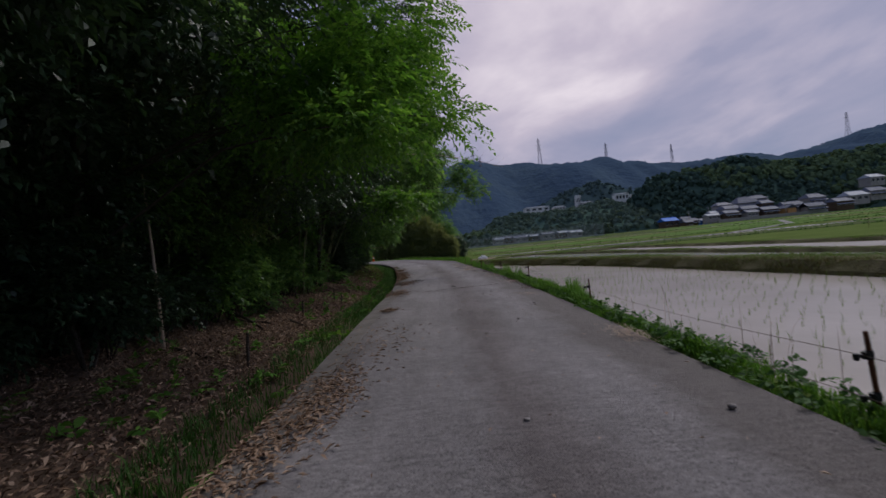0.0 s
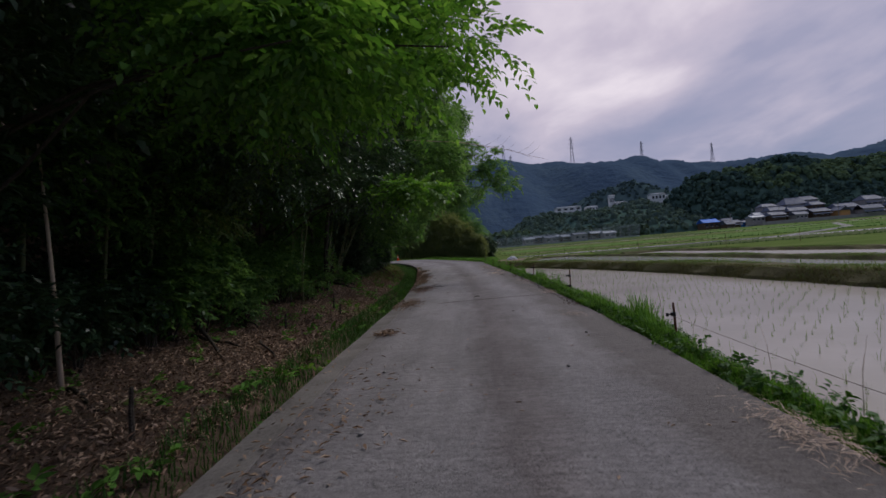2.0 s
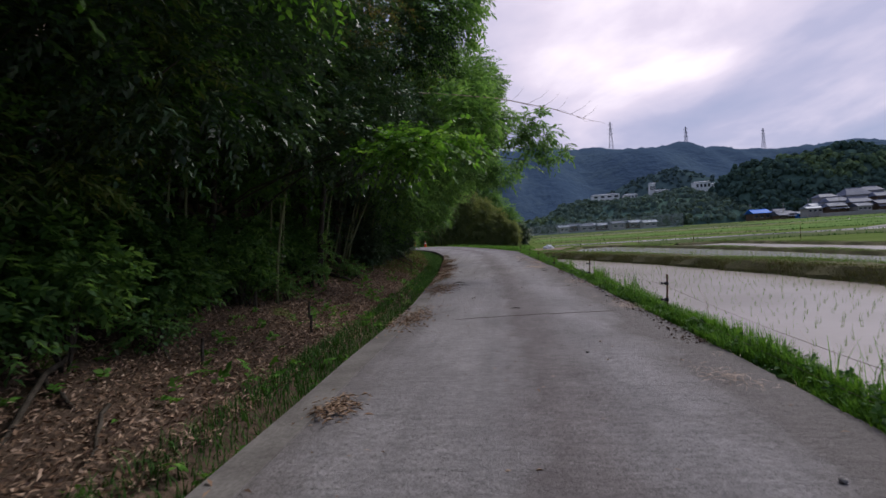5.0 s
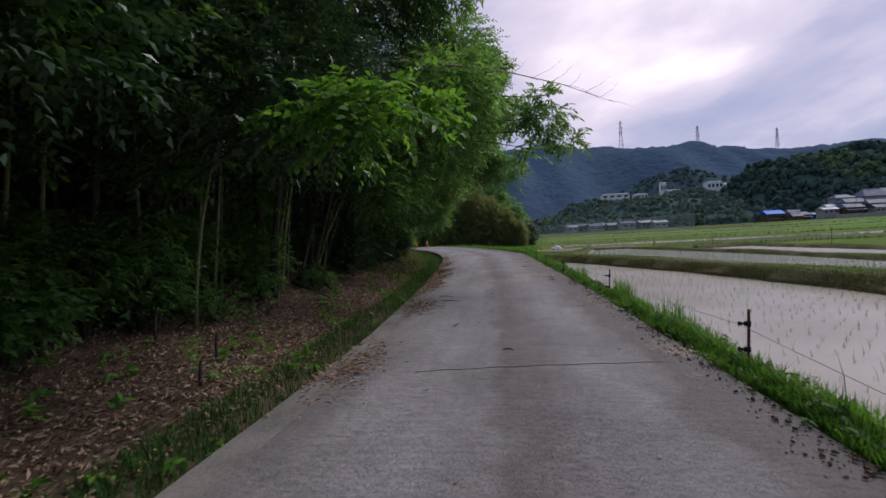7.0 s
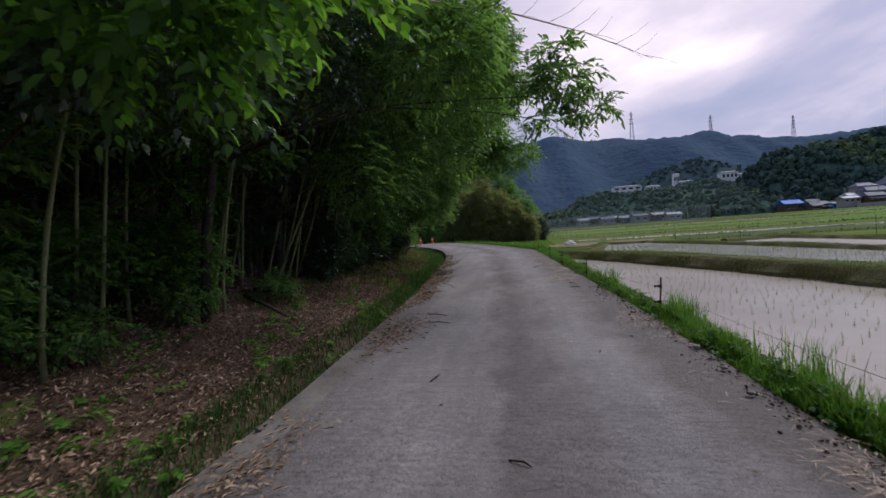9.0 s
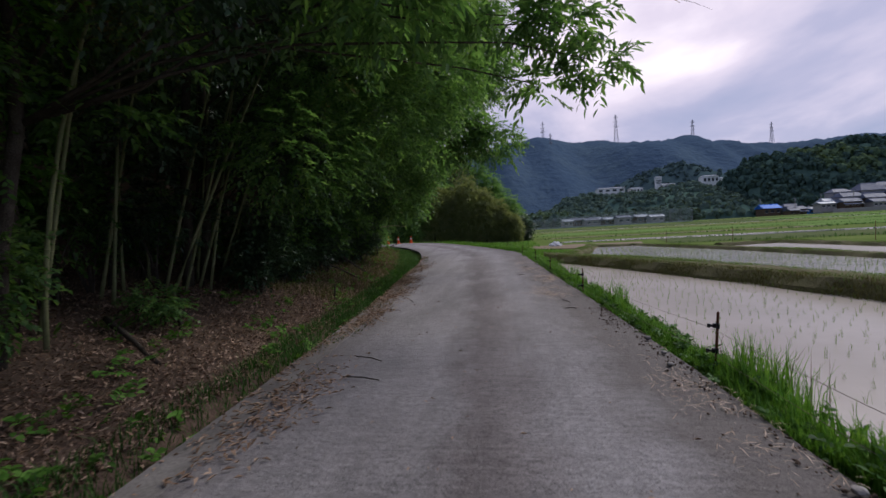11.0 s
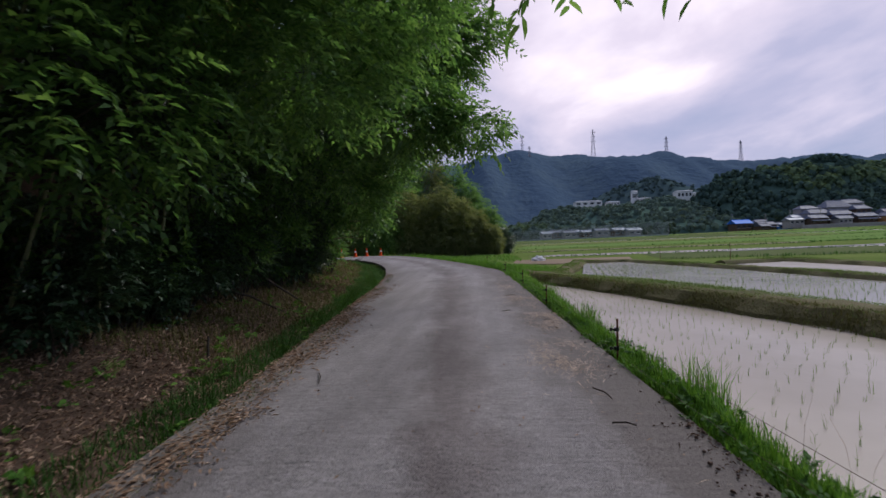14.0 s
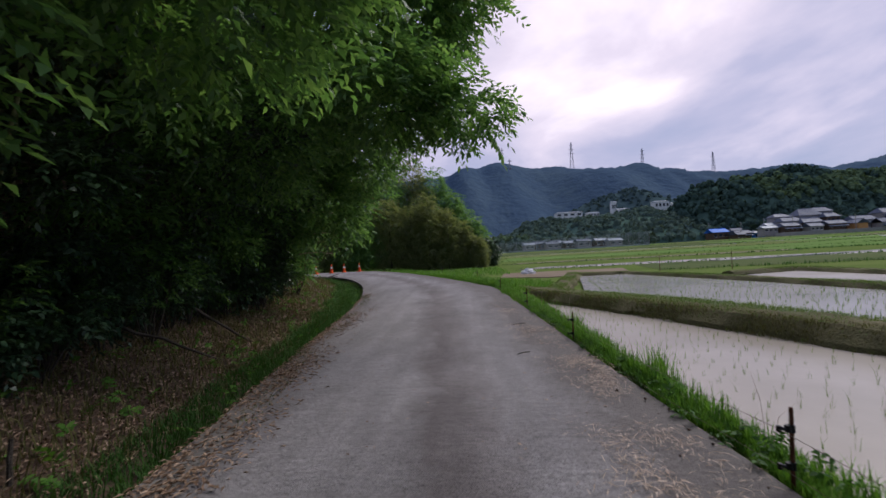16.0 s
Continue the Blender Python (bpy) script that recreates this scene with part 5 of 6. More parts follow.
for x0, y0, x1, y1, dz, r in ((-5.23, 17.0, -3.62, 16.1, 0.1, 0.045), (-5.4, 17.55, -4.7, 18.1, 0.12, 0.05), (-4.9, 8.2, -3.5, 7.4, 0.06, 0.03), (-3.2, 7.4, -2.6, 6.6, 0.12, 0.02), (-5.6, 26.4, -4.4, 26.8, 0.7, 0.035), (-4.9, 9.6, -4.0, 9.0, 0.3, 0.03),
                              (-5.5, 24.6, -4.2, 25.3, 0.55, 0.03), (-5.2, 8.9, -3.25, 6.5, 0.08, 0.035), (-4.35, 5.3, -3.3, 4.6, 0.06, 0.03), (-4.95, 18.0, -4.3, 17.3, 0.1, 0.045)):
    log(on_bank(x0, y0, dz), on_bank(x1, y1, 0.03), r, "bark", "grey fallen branch lying on the leaf litter")
for x0, x1, y0, z0, z1 in ((-5.3, -4.1, 32.0, 3.25, 3.05), (-5.6, -4.3, 32.4, 2.5, 2.45), (-5.8, -4.4, 33.0, 1.85, 1.8)):
    log((x0, y0, z0), (x1, y0 - 0.4, z1), 0.022, "straw", "pale dead cane sticking out of the foliage")
for k in range(9):
    a0 = wrng.uniform(0, 3.1)
    bx0, by0 = -8.9 + wrng.uniform(-0.6, 0.6), 44.3 + wrng.uniform(-0.5, 0.5)
    log((bx0, by0, float(ground_z(bx0, by0)) + 0.1), (bx0 + 1.1 * math.cos(a0), by0 + 0.8 * math.sin(a0), float(rise(by0)) + wrng.uniform(0.05, 0.3)), 0.035, "bark", "dark cut branch heaped at the ditch's end")
# slim pale sapling and short stakes on the litter
v, f = tube([(-4.48, 5.34, -0.15), (-4.5, 5.36, 0.6), (-4.55, 5.4, 1.5), (-4.6, 5.4, 2.8)], [0.03, 0.028, 0.022, 0.012], 7)
tagged(piece("sapling_stem", v, f, M["straw"], smooth=True), "slim pale bare sapling stem at the wood's edge", "sapling")
for x, y, h in ((-2.55, 4.0, 0.45), (-3.4, 8.8, 0.35), (-3.3, 11.4, 0.38), (-4.6, 11.9, 0.4), (-2.9, 10.6, 0.3), (-3.6, 21.3, 0.4)):
    g = on_bank(x, y, 0)
    v, f = tube([(x, y, g[2] - 0.05), (x + 0.01, y, g[2] + h * 0.6), (x + 0.02, y + 0.01, g[2] + h)], [0.022, 0.02, 0.016], 7)
    tagged(piece("wooden_stump_stake", v, f, M["bark"]), "short brown broken stem standing in the litter", "stake")

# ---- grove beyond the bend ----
# the palest trees take their haze from the leaf material
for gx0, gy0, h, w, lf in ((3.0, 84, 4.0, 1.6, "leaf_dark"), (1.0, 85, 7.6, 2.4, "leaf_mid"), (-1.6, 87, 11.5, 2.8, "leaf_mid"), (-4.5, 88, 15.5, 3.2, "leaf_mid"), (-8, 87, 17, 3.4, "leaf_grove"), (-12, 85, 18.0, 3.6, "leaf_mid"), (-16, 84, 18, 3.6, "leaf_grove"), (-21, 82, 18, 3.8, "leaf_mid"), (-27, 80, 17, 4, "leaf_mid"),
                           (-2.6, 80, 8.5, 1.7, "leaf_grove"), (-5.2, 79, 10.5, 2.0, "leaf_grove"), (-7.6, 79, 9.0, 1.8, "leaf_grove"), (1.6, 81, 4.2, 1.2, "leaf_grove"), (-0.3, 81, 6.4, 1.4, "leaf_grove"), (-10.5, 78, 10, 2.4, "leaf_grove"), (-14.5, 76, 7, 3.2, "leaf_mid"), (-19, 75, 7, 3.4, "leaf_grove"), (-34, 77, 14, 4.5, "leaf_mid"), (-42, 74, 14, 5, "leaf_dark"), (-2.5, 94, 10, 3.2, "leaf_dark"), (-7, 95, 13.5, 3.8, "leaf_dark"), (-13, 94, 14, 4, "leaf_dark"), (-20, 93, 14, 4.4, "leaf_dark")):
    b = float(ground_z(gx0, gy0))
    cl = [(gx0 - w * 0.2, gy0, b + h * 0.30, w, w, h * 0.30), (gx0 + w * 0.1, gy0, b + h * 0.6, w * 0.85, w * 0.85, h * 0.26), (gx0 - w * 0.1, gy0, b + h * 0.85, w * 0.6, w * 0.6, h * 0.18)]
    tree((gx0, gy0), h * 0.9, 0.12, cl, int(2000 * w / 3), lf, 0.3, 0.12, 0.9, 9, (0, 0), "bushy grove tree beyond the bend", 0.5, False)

# ---- hills ----


def hill(name, y_ridge, y_foot, prof, foot_z, mat, label, step, rows, bump, seed, back=120):
    """A wooded slope from its foot up to a ridge line given as (x, z)."""
    pr = np.array(prof, float)
    xs = np.arange(pr[0, 0], pr[-1, 0], step)
    u = np.linspace(0, 1.25, rows)
    X, U = np.meshgrid(xs, u)
    rz = np.interp(X, pr[:, 0], pr[:, 1])
    Y = y_foot + (y_ridge - y_foot) * np.minimum(U, 1) + np.maximum(U - 1, 0) * back * 4
    env = np.where(U <= 1, np.sin(np.minimum(U, 1) * np.pi / 2) ** 1.15, 1 - 2.0 * (U - 1))
    Z = foot_z + (rz - foot_z) * env
    r2 = np.random.default_rng(seed)
    fold = np.sin(X / (y_ridge * 0.045) + 1.5 * np.sin(U * 4)) * 0.085 + np.sin(X / (y_ridge * 0.018) + 3 * U + 2 * np.sin(X / (y_ridge * 0.07))) * 0.04
    Z = Z + (rz - foot_z) * fold * np.sin(np.clip(U, 0, 1) * np.pi) + r2.normal(0, bump, X.shape) * np.clip(U * 6, 0, 1)
    Z[0] = -6.0
    v = np.stack([X, Y, Z], -1).reshape(-1, 3)
    n = len(xs)
    f = [(j * n + i, j * n + i + 1, (j + 1) * n + i + 1, (j + 1) * n + i) for j in range(rows - 1) for i in range(n - 1)]
    ob = tagged(piece(name, v, f, mat, smooth=True), label, "hill", kind="structure")
    return v.reshape(rows, n, 3)


def clumps(pos, size, k, mat, name, label):
    """Many small tree crowns, each k leafy facets round a centre."""
    n = len(pos)
    d = unit(rng.normal(0, 1, (n, k, 3)) + np.array([0, 0, 0.35]))
    p = pos[:, None] + d * size[:, None, None] * rng.uniform(0.55, 1.0, (n, k, 1)) * np.array([0.8, 0.8, 1.05])
    a = unit(rng.normal(0, 1, (n, k, 3)))
    s = unit(np.cross(d, a))
    t = unit(np.cross(d, s) + d * 0.15)
    w = (size[:, None, None] * rng.uniform(0.2, 0.42, (n, k, 1)))
    q = np.stack([p - s * w - t * w * 0.6, p + s * w - t * w * 0.7, p + s * w * 0.6 + t * w, p - s * w * 0.8 + t * w * 0.8], 2)
    return tagged(new(name, quads_mesh(name, q.reshape(-1, 3), mat)), label, "woodland", kind="stuff")


# the mountain's blue is distance haze held in its base colour
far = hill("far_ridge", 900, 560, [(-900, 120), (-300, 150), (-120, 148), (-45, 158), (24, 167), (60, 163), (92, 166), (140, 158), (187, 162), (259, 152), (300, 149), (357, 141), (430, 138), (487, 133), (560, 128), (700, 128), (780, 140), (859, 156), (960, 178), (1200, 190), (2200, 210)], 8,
           M["far_wood"], "long wooded mountain ridge, blue-green from haze put in its colour", 7, 44, 1.1, 3)
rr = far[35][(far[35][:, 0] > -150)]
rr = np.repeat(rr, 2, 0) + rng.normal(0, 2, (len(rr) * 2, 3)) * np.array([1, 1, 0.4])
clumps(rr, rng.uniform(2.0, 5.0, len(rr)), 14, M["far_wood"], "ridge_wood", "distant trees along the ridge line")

# middle hill and second ridge get their haze from bluish materials too
midh = hill("middle_hill", 480, 330, [(-60, 6), (20, 9), (44, 17), (63, 27), (84, 31), (104, 30), (135, 30), (157, 34), (176, 33), (207, 25), (300, 28), (420, 34)], 3, M["hill_wood_haze_tint"], "wooded terrace hill with pale buildings on it", 4, 26, 0.8, 4, 60)
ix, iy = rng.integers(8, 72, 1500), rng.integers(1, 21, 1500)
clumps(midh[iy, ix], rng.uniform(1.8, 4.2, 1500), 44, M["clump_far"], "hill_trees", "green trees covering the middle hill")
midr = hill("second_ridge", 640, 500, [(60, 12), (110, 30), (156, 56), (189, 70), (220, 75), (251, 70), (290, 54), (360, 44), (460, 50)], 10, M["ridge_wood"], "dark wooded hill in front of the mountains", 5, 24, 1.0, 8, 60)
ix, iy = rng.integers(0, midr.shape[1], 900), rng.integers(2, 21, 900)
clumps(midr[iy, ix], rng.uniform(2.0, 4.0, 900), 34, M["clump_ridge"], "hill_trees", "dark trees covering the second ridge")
# village hill greens carry a slighter blue for haze
near_h = hill("village_hill", 420, 335, [(172, 4), (180, 16), (190, 36), (203, 48), (225, 51), (255, 52), (279, 56), (299, 56), (328, 51), (370, 52), (430, 56), (520, 62), (700, 78), (1000, 90)], 4, M["hill_wood_haze_tint"], "dark cedar hill behind the village", 4, 30, 0.9, 5, 60)
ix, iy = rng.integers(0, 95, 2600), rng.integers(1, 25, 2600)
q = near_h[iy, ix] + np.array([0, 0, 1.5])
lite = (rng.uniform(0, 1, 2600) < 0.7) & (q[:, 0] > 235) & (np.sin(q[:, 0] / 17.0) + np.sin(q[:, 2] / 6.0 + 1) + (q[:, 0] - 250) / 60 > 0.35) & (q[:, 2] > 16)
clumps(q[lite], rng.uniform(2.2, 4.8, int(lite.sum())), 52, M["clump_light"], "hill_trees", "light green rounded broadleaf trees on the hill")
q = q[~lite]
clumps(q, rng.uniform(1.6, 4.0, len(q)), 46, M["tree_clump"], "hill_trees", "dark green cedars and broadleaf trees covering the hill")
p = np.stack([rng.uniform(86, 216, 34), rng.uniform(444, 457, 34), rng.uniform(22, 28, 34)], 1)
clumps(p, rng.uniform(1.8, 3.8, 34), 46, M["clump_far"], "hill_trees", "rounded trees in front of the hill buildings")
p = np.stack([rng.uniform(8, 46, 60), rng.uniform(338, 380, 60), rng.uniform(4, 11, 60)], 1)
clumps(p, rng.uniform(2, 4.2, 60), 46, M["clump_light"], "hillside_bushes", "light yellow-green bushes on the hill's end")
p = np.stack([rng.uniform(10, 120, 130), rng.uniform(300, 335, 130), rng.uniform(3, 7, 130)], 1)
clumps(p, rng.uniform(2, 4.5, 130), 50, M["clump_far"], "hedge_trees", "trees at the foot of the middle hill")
p = np.stack([rng.uniform(190, 330, 90), rng.uniform(325, 345, 90), rng.uniform(4, 12, 90)], 1)
clumps(p, rng.uniform(2, 4.5, 90), 44, M["tree_clump"], "village_trees", "garden trees among the village houses")

# ---- village ----


def house(x, y, z, w, d, h, roof_h, wall="wall", roof="roof", turn_z=0.0, hip=0.0, label="", windows=3, name="house"):
    """Walls on a plinth, a pitched roof with eaves and ridge, windows and a door facing the fields."""
    e = empty(name, (x, y, z), label or "village house with grey tiled roof", "house", "village houses")
    e.rotation_euler = (0, 0, turn_z)
    part("wall", box_bm(w, d, h + 2.0, (0, 0, h / 2 - 1.0)), M[wall], e)
    o = 0.6
    a, b, r = w / 2 + o, d / 2 + o, max(0.2, (w / 2 + o) * (1 - hip))
    t = 0.25
    v = [(-a, -b, h), (a, -b, h), (a, b, h), (-a, b, h), (-r, 0, h + roof_h), (r, 0, h + roof_h)]
    v += [(q[0], q[1], q[2] + t) for q in v]
    f = [(6, 7, 11, 10), (8, 9, 10, 11), (7, 8, 11), (9, 6, 10), (0, 4, 5, 1), (2, 5, 4, 3), (1, 5, 2), (3, 4, 0), (0, 1, 7, 6), (1, 2, 8, 7), (2, 3, 9, 8), (3, 0, 6, 9)]
    rf = piece("roof", v, f, M[roof], e)
    vv, ff = tube([(-r - 0.1, 0, h + roof_h + t), (r + 0.1, 0, h + roof_h + t)], [0.22, 0.22], 6)
    piece("ridge", vv, ff, M[roof], rf)
    if roof == "roof" and w >= 10:
        lw = [(-a * 0.98, -b - 1.3, h * 0.5), (a * 0.98, -b - 1.3, h * 0.5), (a * 0.98, -d / 2 + 0.02, h * 0.72), (-a * 0.98, -d / 2 + 0.02, h * 0.72)]
        lw += [(q[0], q[1], q[2] + 0.22) for q in lw]
        piece("lower_roof", lw, [(4, 5, 6, 7), (3, 2, 1, 0), (0, 1, 5, 4), (1, 2, 6, 5), (2, 3, 7, 6), (3, 0, 4, 7)], M[roof], e)
    for i in range(windows):
        wx_ = -w / 2 + w * (i + 0.5) / windows
        win = part("window", box_bm(w / windows * 0.55, 0.12, h * 0.42, (wx_, -d / 2 - 0.03, h * 0.55)), M["dark_glass"], e)
        part("frame", box_bm(w / windows * 0.6, 0.08, 0.12, (wx_, -d / 2 - 0.08, h * 0.33)), M["white"], win)
    return e


G = 2.2
house(173, 330, G, 11, 8, 4.2, 2.6, "wood", "blue", 0.1, 0.0, "house whose roof is covered with bright blue sheeting")
house(184, 322, G - 0.6, 10, 7, 3.2, 2.0, "wood", "roof", 0.15, 0.0, "low dark timber barn")
house(190, 336, G, 10, 7, 4.4, 2.2, "wall", "roof", 0.0, 0.2)
house(197, 326, G - 0.6, 8, 6, 3.0, 1.3, "blue", "tin", 0.1, 0.0, "pale-roofed shed with blue walls")
house(203, 340, G, 9, 7, 4.0, 2.0, "wall", "tin", 0.0, 0.0)
house(191, 306, 4.0, 9, 6, 3.0, 1.2, "wall", "tin", 0.1, 0.0, "pale tin-roofed shed at the village edge")
house(202, 304, 4.2, 10, 7, 3.2, 2.2, "wood", "roof", 0.1, 0.1)
house(208, 312, 7.0, 12, 8, 3.6, 2.6, "wall", "roof", 0.05, 0.2)
house(218, 308, 6.0, 12, 8, 3.2, 2.6, "wood", "roof", 0.0, 0.2)
house(223, 318, 10.2, 15, 10, 3.8, 4.6, "wall", "roof", 0.05, 0.45, "large farmhouse with a tall grey tiled roof", 4)
house(209, 322, 10.6, 10, 8, 3.4, 2.2, "wall", "roof", 0.0, 0.4)
house(229, 304, 4.2, 11, 7, 3.2, 2.2, "wood", "roof", 0.05, 0.0)
house(240, 300, 2.8, 8, 6, 4.2, 2.4, "ochre", "roof", 1.6, 0.0, "small ochre-walled storehouse with a gable", 1)
house(247, 306, 4.8, 14, 8, 4.0, 2.8, "wall", "roof", 0.05, 0.1)
house(256, 298, 2.6, 12, 7, 4.0, 2.6, "wall", "roof", 0.0, 0.0)
house(268, 312, 8.5, 13, 9, 4.2, 3.0, "wall", "roof", 0.1, 0.3)
house(276, 300, 4, 13, 9, 4.0, 2.6, "wood", "roof", 0.1, 0.2)
house(292, 306, 7, 15, 9, 4.4, 3.0, "wall", "tin", 0.1, 0.2)
house(312, 312, 9, 14, 9, 4.4, 3.0, "wall", "roof", 0.1, 0.2)
house(330, 330, 20, 12, 9, 4.4, 2.6, "wall", "tin", 0.1, 0.2)
house(214, 300, 3.4, 8, 6, 3.0, 2.0, "wall", "roof", 0.1, 0.0)
house(233, 312, 8.6, 9, 7, 3.6, 2.4, "wood", "roof", 0.1, 0.3)
house(238, 326, 13.0, 11, 8, 3.6, 2.8, "wall", "roof", -0.1, 0.4)
house(199, 316, 5.6, 8, 6, 3.0, 1.8, "wood", "tin", 0.1, 0.1)
house(179, 316, 1.4, 6, 5, 2.6, 1.6, "wood", "roof", 0.2, 0.0)
part_wall = part("retaining_wall", box_bm(75, 1.2, 3.0, (226, 295, 2.2), 0.1), M["path"], None)
tagged(part_wall, "pale concrete retaining wall below the houses", "wall", kind="structure")
for i in range(9):
    house(34 + i * 5.6 + (i % 3), 262 + (i * 7) % 11, 1.6, 5.2 + (i % 3), 5, 2.6 + 0.5 * (i % 2), 1.2, ("wall", "wood", "wall")[i % 3], ("tin", "roof", "roof", "tin")[i % 4], 0.2, 0.0, "small house behind the tall net fence", 2)
for x, y, z, w, d, h, lab in ((104, 466, 29, 26, 10, 6, "long pale low building on the hill"), (128, 466, 28, 12, 9, 5, "pale building among hill trees"), (150, 468, 32, 5, 5, 13, "white stair tower on the hill"), (158, 470, 29, 14, 9, 7, "pale building beside the tower"),
                              (196, 468, 32, 14, 10, 10, "pale multi-storey building on the hill"), (209, 470, 31, 10, 9, 8, "pale building on the hill")):
    house(x, y, z + 3.5, w, d, h * 0.72, 1.0, "white", "tin", 0.0, 0.2, lab, 4, "hill_building")


def net_fence():
    e = empty("net_fence", (14, 230, 0.5), "tall green net fence of a sports ground", "fence")
    n = 16
    for i in range(n):
        t = i / (n - 1)
        x, y, h = 72.5 * t, 0.0, 5.0 + 1.9 * t
        v, f = tube([(x, y, -0.6), (x, y, h)], [0.09, 0.07], 6)
        piece("post", v, f, M["steel"], e)
    wires = []
    for k in range(16):
        s = k / 15
        wires.append(tube([(0, 0, 0.1 + 4.9 * s), (72.5, 0, 0.3 + 6.6 * s)], [0.035, 0.035], 4))
    for k in range(150):
        x = 72.5 * k / 149
        wires.append(tube([(x, 0, 0), (x, 0, 5.0 + 1.9 * k / 149)], [0.03, 0.03], 3))
    v, f = join(*wires)
    piece("net", v, f, M["net"], e, "green net mesh")
    part("footing", box_bm(73, 0.5, 1.6, (36, 0.4, 0.2), 0.05), M["net"], e)


net_fence()
for x, y, z, h in ((182, 318, 1.5, 11), (193, 312, 2, 12), (206, 305, 3, 12), (236, 296, 2, 11), (263, 296, 2, 12), (176, 345, 3, 11)):
    e = empty("utility_pole", (x, y, z), "grey concrete utility pole with a crossarm", "utility pole", "village utility poles")
    v, f = tube([(0, 0, -1), (0, 0, h)], [0.22, 0.14], 8)
    piece("pole", v, f, M["path"], e)
    part("crossarm", box_bm(1.8, 0.14, 0.14, (0, 0, h - 0.6)), M["steel"], e)
    v, f = tube([(0.35, 0, h - 2.0), (0.35, 0, h - 1.1)], [0.25, 0.25], 8)
    piece("transformer", v, f, M["steel"], e)


def pylon(x, y, z, h):
    e = empty("power_pylon", (x, y, z), "tall lattice steel power pylon on the ridge", "pylon", "power pylons")
    legs = []

    def half(s):
        return 0.058 * h * (1 - s) ** 1.15 + 0.012 * h
    lv = [0, 0.16, 0.31, 0.44, 0.55, 0.65, 0.74, 0.82, 0.89, 0.95, 1.0]
    for sx, sy in ((1, 1), (1, -1), (-1, 1), (-1, -1)):
        legs.append(tube([(sx * half(s), sy * half(s), s * h) for s in lv], [0.26] * len(lv), 4))
    v, f = join(*legs)
    piece("leg_frame", v, f, M["steel"], e)
    br = []
    for a, b in zip(lv, lv[1:]):
        p, q = half(a), half(b)
        for c1, c2 in (((1, 1), (-1, 1)), ((1, -1), (-1, -1)), ((1, 1), (1, -1)), ((-1, 1), (-1, -1))):
            br.append(tube([(c1[0] * p, c1[1] * p, a * h), (c2[0] * q, c2[1] * q, b * h)], [0.14] * 2, 3))
            br.append(tube([(c2[0] * p, c2[1] * p, a * h), (c1[0] * q, c1[1] * q, b * h)], [0.14] * 2, 3))
    v, f = join(*br)
    piece("bracing", v, f, M["steel"], e)
    for s, w in ((0.62, 0.085), (0.76, 0.085), (0.90, 0.075)):
        v, f = join(tube([(-w * h, 0, s * h), (w * h, 0, s * h)], [0.3, 0.3], 4), tube([(-w * h, 0, s * h), (0, 0, s * h + 0.045 * h), (w * h, 0, s * h)], [0.22] * 3, 4))
        piece("crossarm", v, f, M["steel"], e)


for x, z in ((80.7, 158), (218.2, 152), (355.5, 140), (490.5, 132), (858, 155)):
    pylon(x, 899, z, {80.7: 52, 218.2: 60, 355.5: 50, 490.5: 42, 858: 50}[x])
pylon(82, 780, 118, 44)

# ---- small things about the lane and field ----


def stone(x, y, r, z=None):
    bm = bmesh.new()
    bmesh.ops.create_icosphere(bm, subdivisions=2, radius=r)
    for v in bm.verts:
        v.co *= 1 + 0.25 * noise.noise(v.co * (3 / r) + Vector((x, y, 0)))
        v.co.z *= 0.6
    me = bpy.data.meshes.new("stone")
    bm.to_mesh(me)
    bm.free()
    me.materials.append(M["stone"])
    ob = new("stone", me)
    ob.location = (x, y, (float(rise(y)) + 0.02 if z is None else z) + r * 0.35)
    return tagged(ob, "small grey stone lying on the lane's edge", "stone", "loose stones")


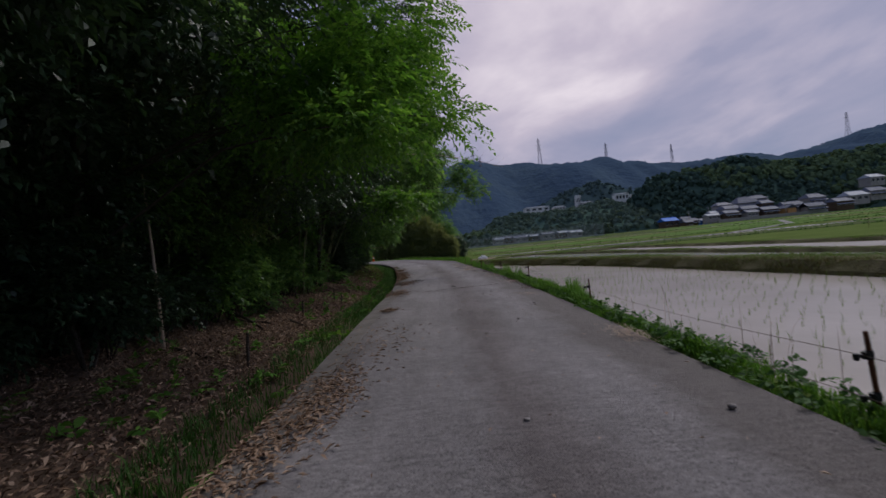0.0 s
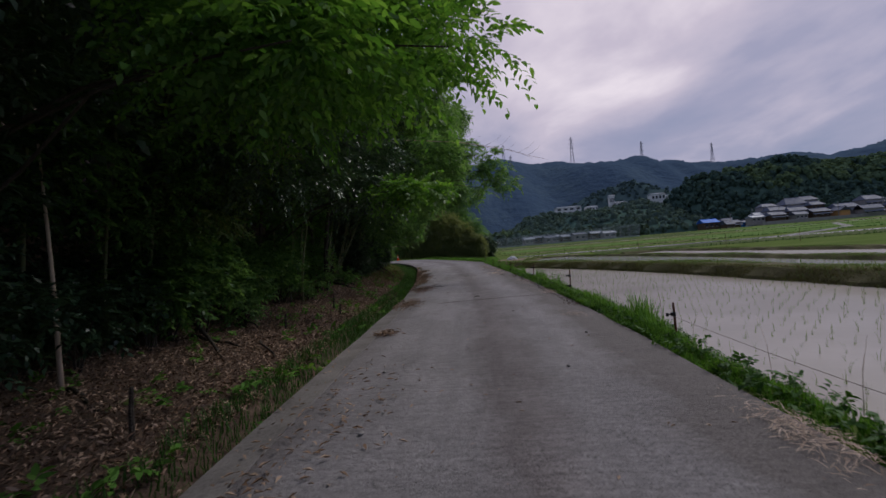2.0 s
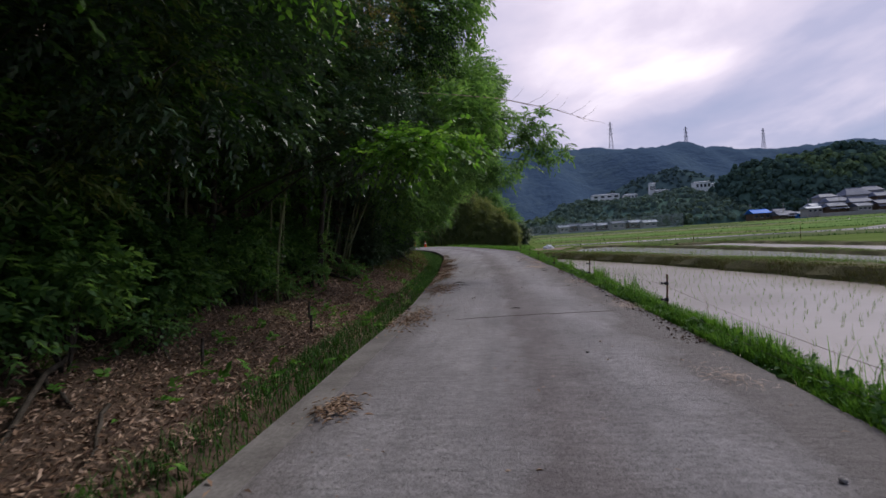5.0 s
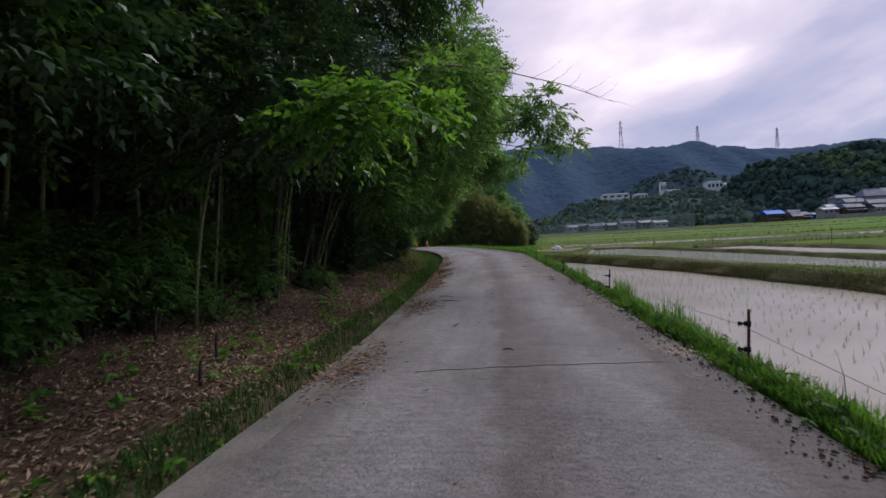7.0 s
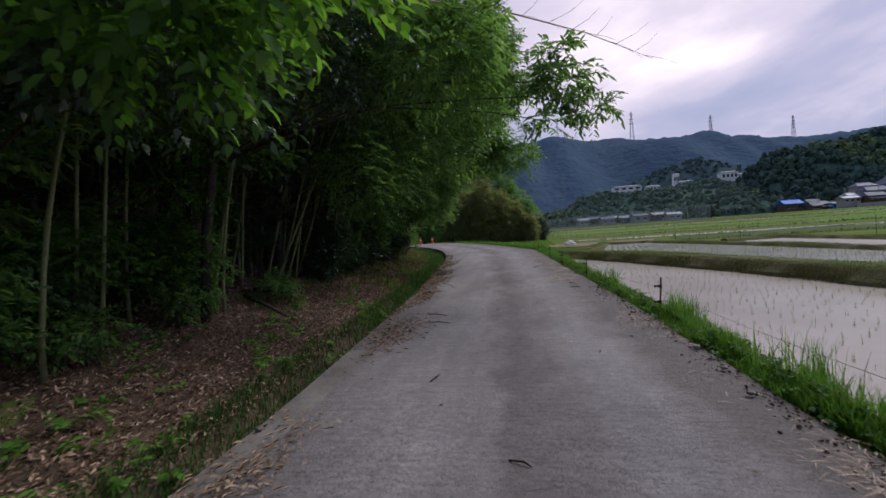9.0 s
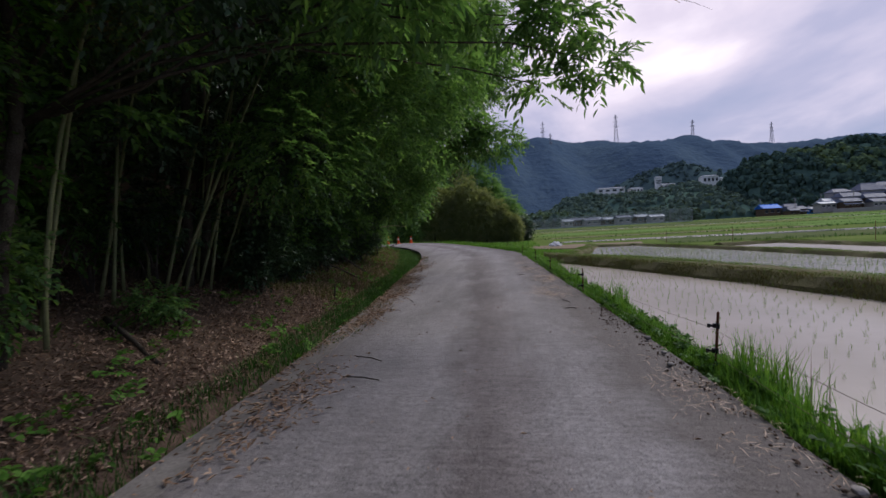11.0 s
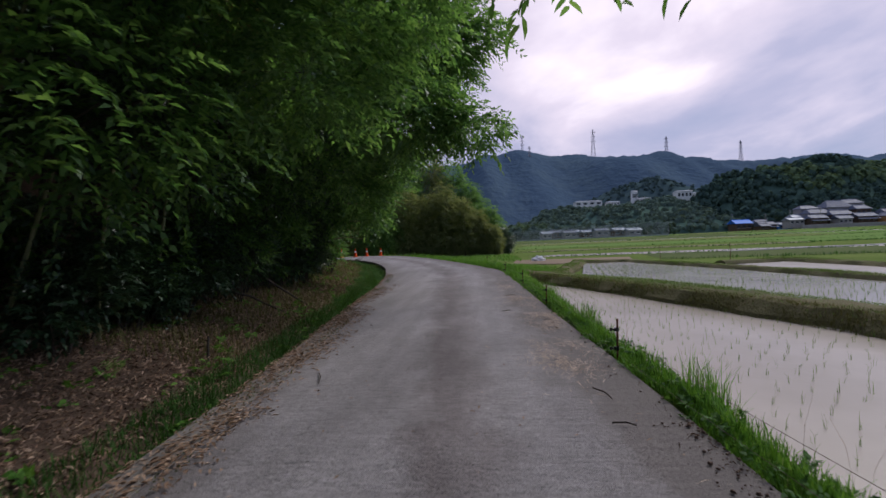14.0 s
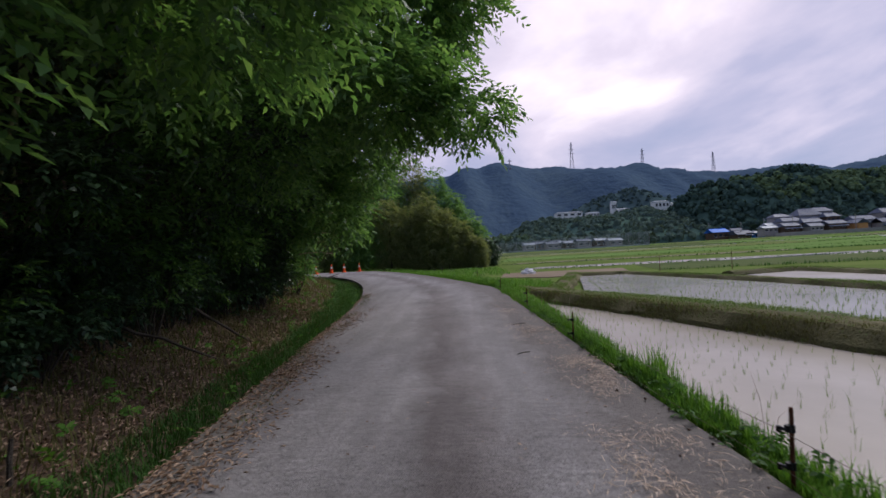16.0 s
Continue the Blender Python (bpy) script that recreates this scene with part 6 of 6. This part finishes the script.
for x, y, r in ((-1.62, 11.9, 0.03), (-2.0, 11.4, 0.07), (0.46, 1.19, 0.022), (1.68, 1.09, 0.026), (1.9, 15.9, 0.035), (1.98, 16.3, 0.03), (2.0, 16.9, 0.04), (1.95, 12.6, 0.03), (2.02, 13.2, 0.03), (2.05, 13.9, 0.035), (1.6, 6.4, 0.02), (0.9, 8.7, 0.018), (1.05, 4.9, 0.018), (-0.6, 3.6, 0.02), (-0.75, 5.1, 0.018)):
    stone(x, y, r, float(ground_z(x, y)) + 0.05 if x < -1.8 else None)
for x0, y0, x1, y1 in ((0.2, 11.55, 0.33, 11.48), (1.35, 18.98, 1.52, 18.93), (0.9, 27.2, 1.15, 27.3), (0.7, 24.6, 0.9, 24.7), (-1.2, 15.6, -0.8, 15.5), (-1.3, 16.3, -0.95, 16.1), (-0.55, 12.9, -0.5, 13.1), (-1.6, 20.4, -1.45, 20.0), (1.4, 19.8, 1.5, 19.5)):
    v, f = tube([(x0, y0, 0.028), ((x0 + x1) / 2 + 0.02, (y0 + y1) / 2, 0.04), (x1, y1, 0.028)], [0.006, 0.007, 0.004], 5)
    tagged(piece("twig", v, f, M["bark"]), "small dry twig lying on the concrete", "twig")
# joint across the lane: a shallow dark groove filled with grit
jt = []
for k in range(24):
    t = k / 23
    jt.append((-1.0 + 3.1 * t, 10.74 + 0.34 * t + 0.012 * math.sin(k * 1.7), 0.003 + 0.02 * (1 - (2 * t - 1) ** 2)))
v, f = tube(jt, [0.0022] * len(jt), 5)
tagged(piece("expansion_joint", v, f, M["litter_soil"]), "dark filled expansion joint across the lane", "joint", kind="structure")
# white plastic sheet heap on the dry field
bm = bmesh.new()
bmesh.ops.create_icosphere(bm, subdivisions=4, radius=1)
for vt in bm.verts:
    k = 1 + 0.35 * noise.noise(vt.co * 2.2) + 0.12 * noise.noise(vt.co * 6)
    vt.co = Vector((vt.co.x * 0.75 * k, vt.co.y * 0.5 * k, max(-0.1, vt.co.z) * 0.55 * k))
me = bpy.data.meshes.new("sheet_heap")
bm.to_mesh(me)
bm.free()
me.materials.append(M["white"])
hp = tagged(new("sheet_heap", me), "crumpled white plastic sheet heaped on the dry field", "plastic sheet")
hp.location = (5.3, 57.0, -0.49)
hp.scale = (0.8, 0.8, 0.75)
# spare seedlings in a bright clump in the paddy's corner
m_ = 1500
q = np.stack([rng.normal(3.75, 0.32, m_), rng.normal(33.9, 0.35, m_), np.full(m_, WATER_Z - 0.02)], 1)
stuff("spare_seedlings", blades(q, rng.uniform(0.12, 0.24, m_), rng.uniform(0.01, 0.02, m_), 0.4), M["grass"], "bright clump of spare rice seedlings in the water", "seedlings")
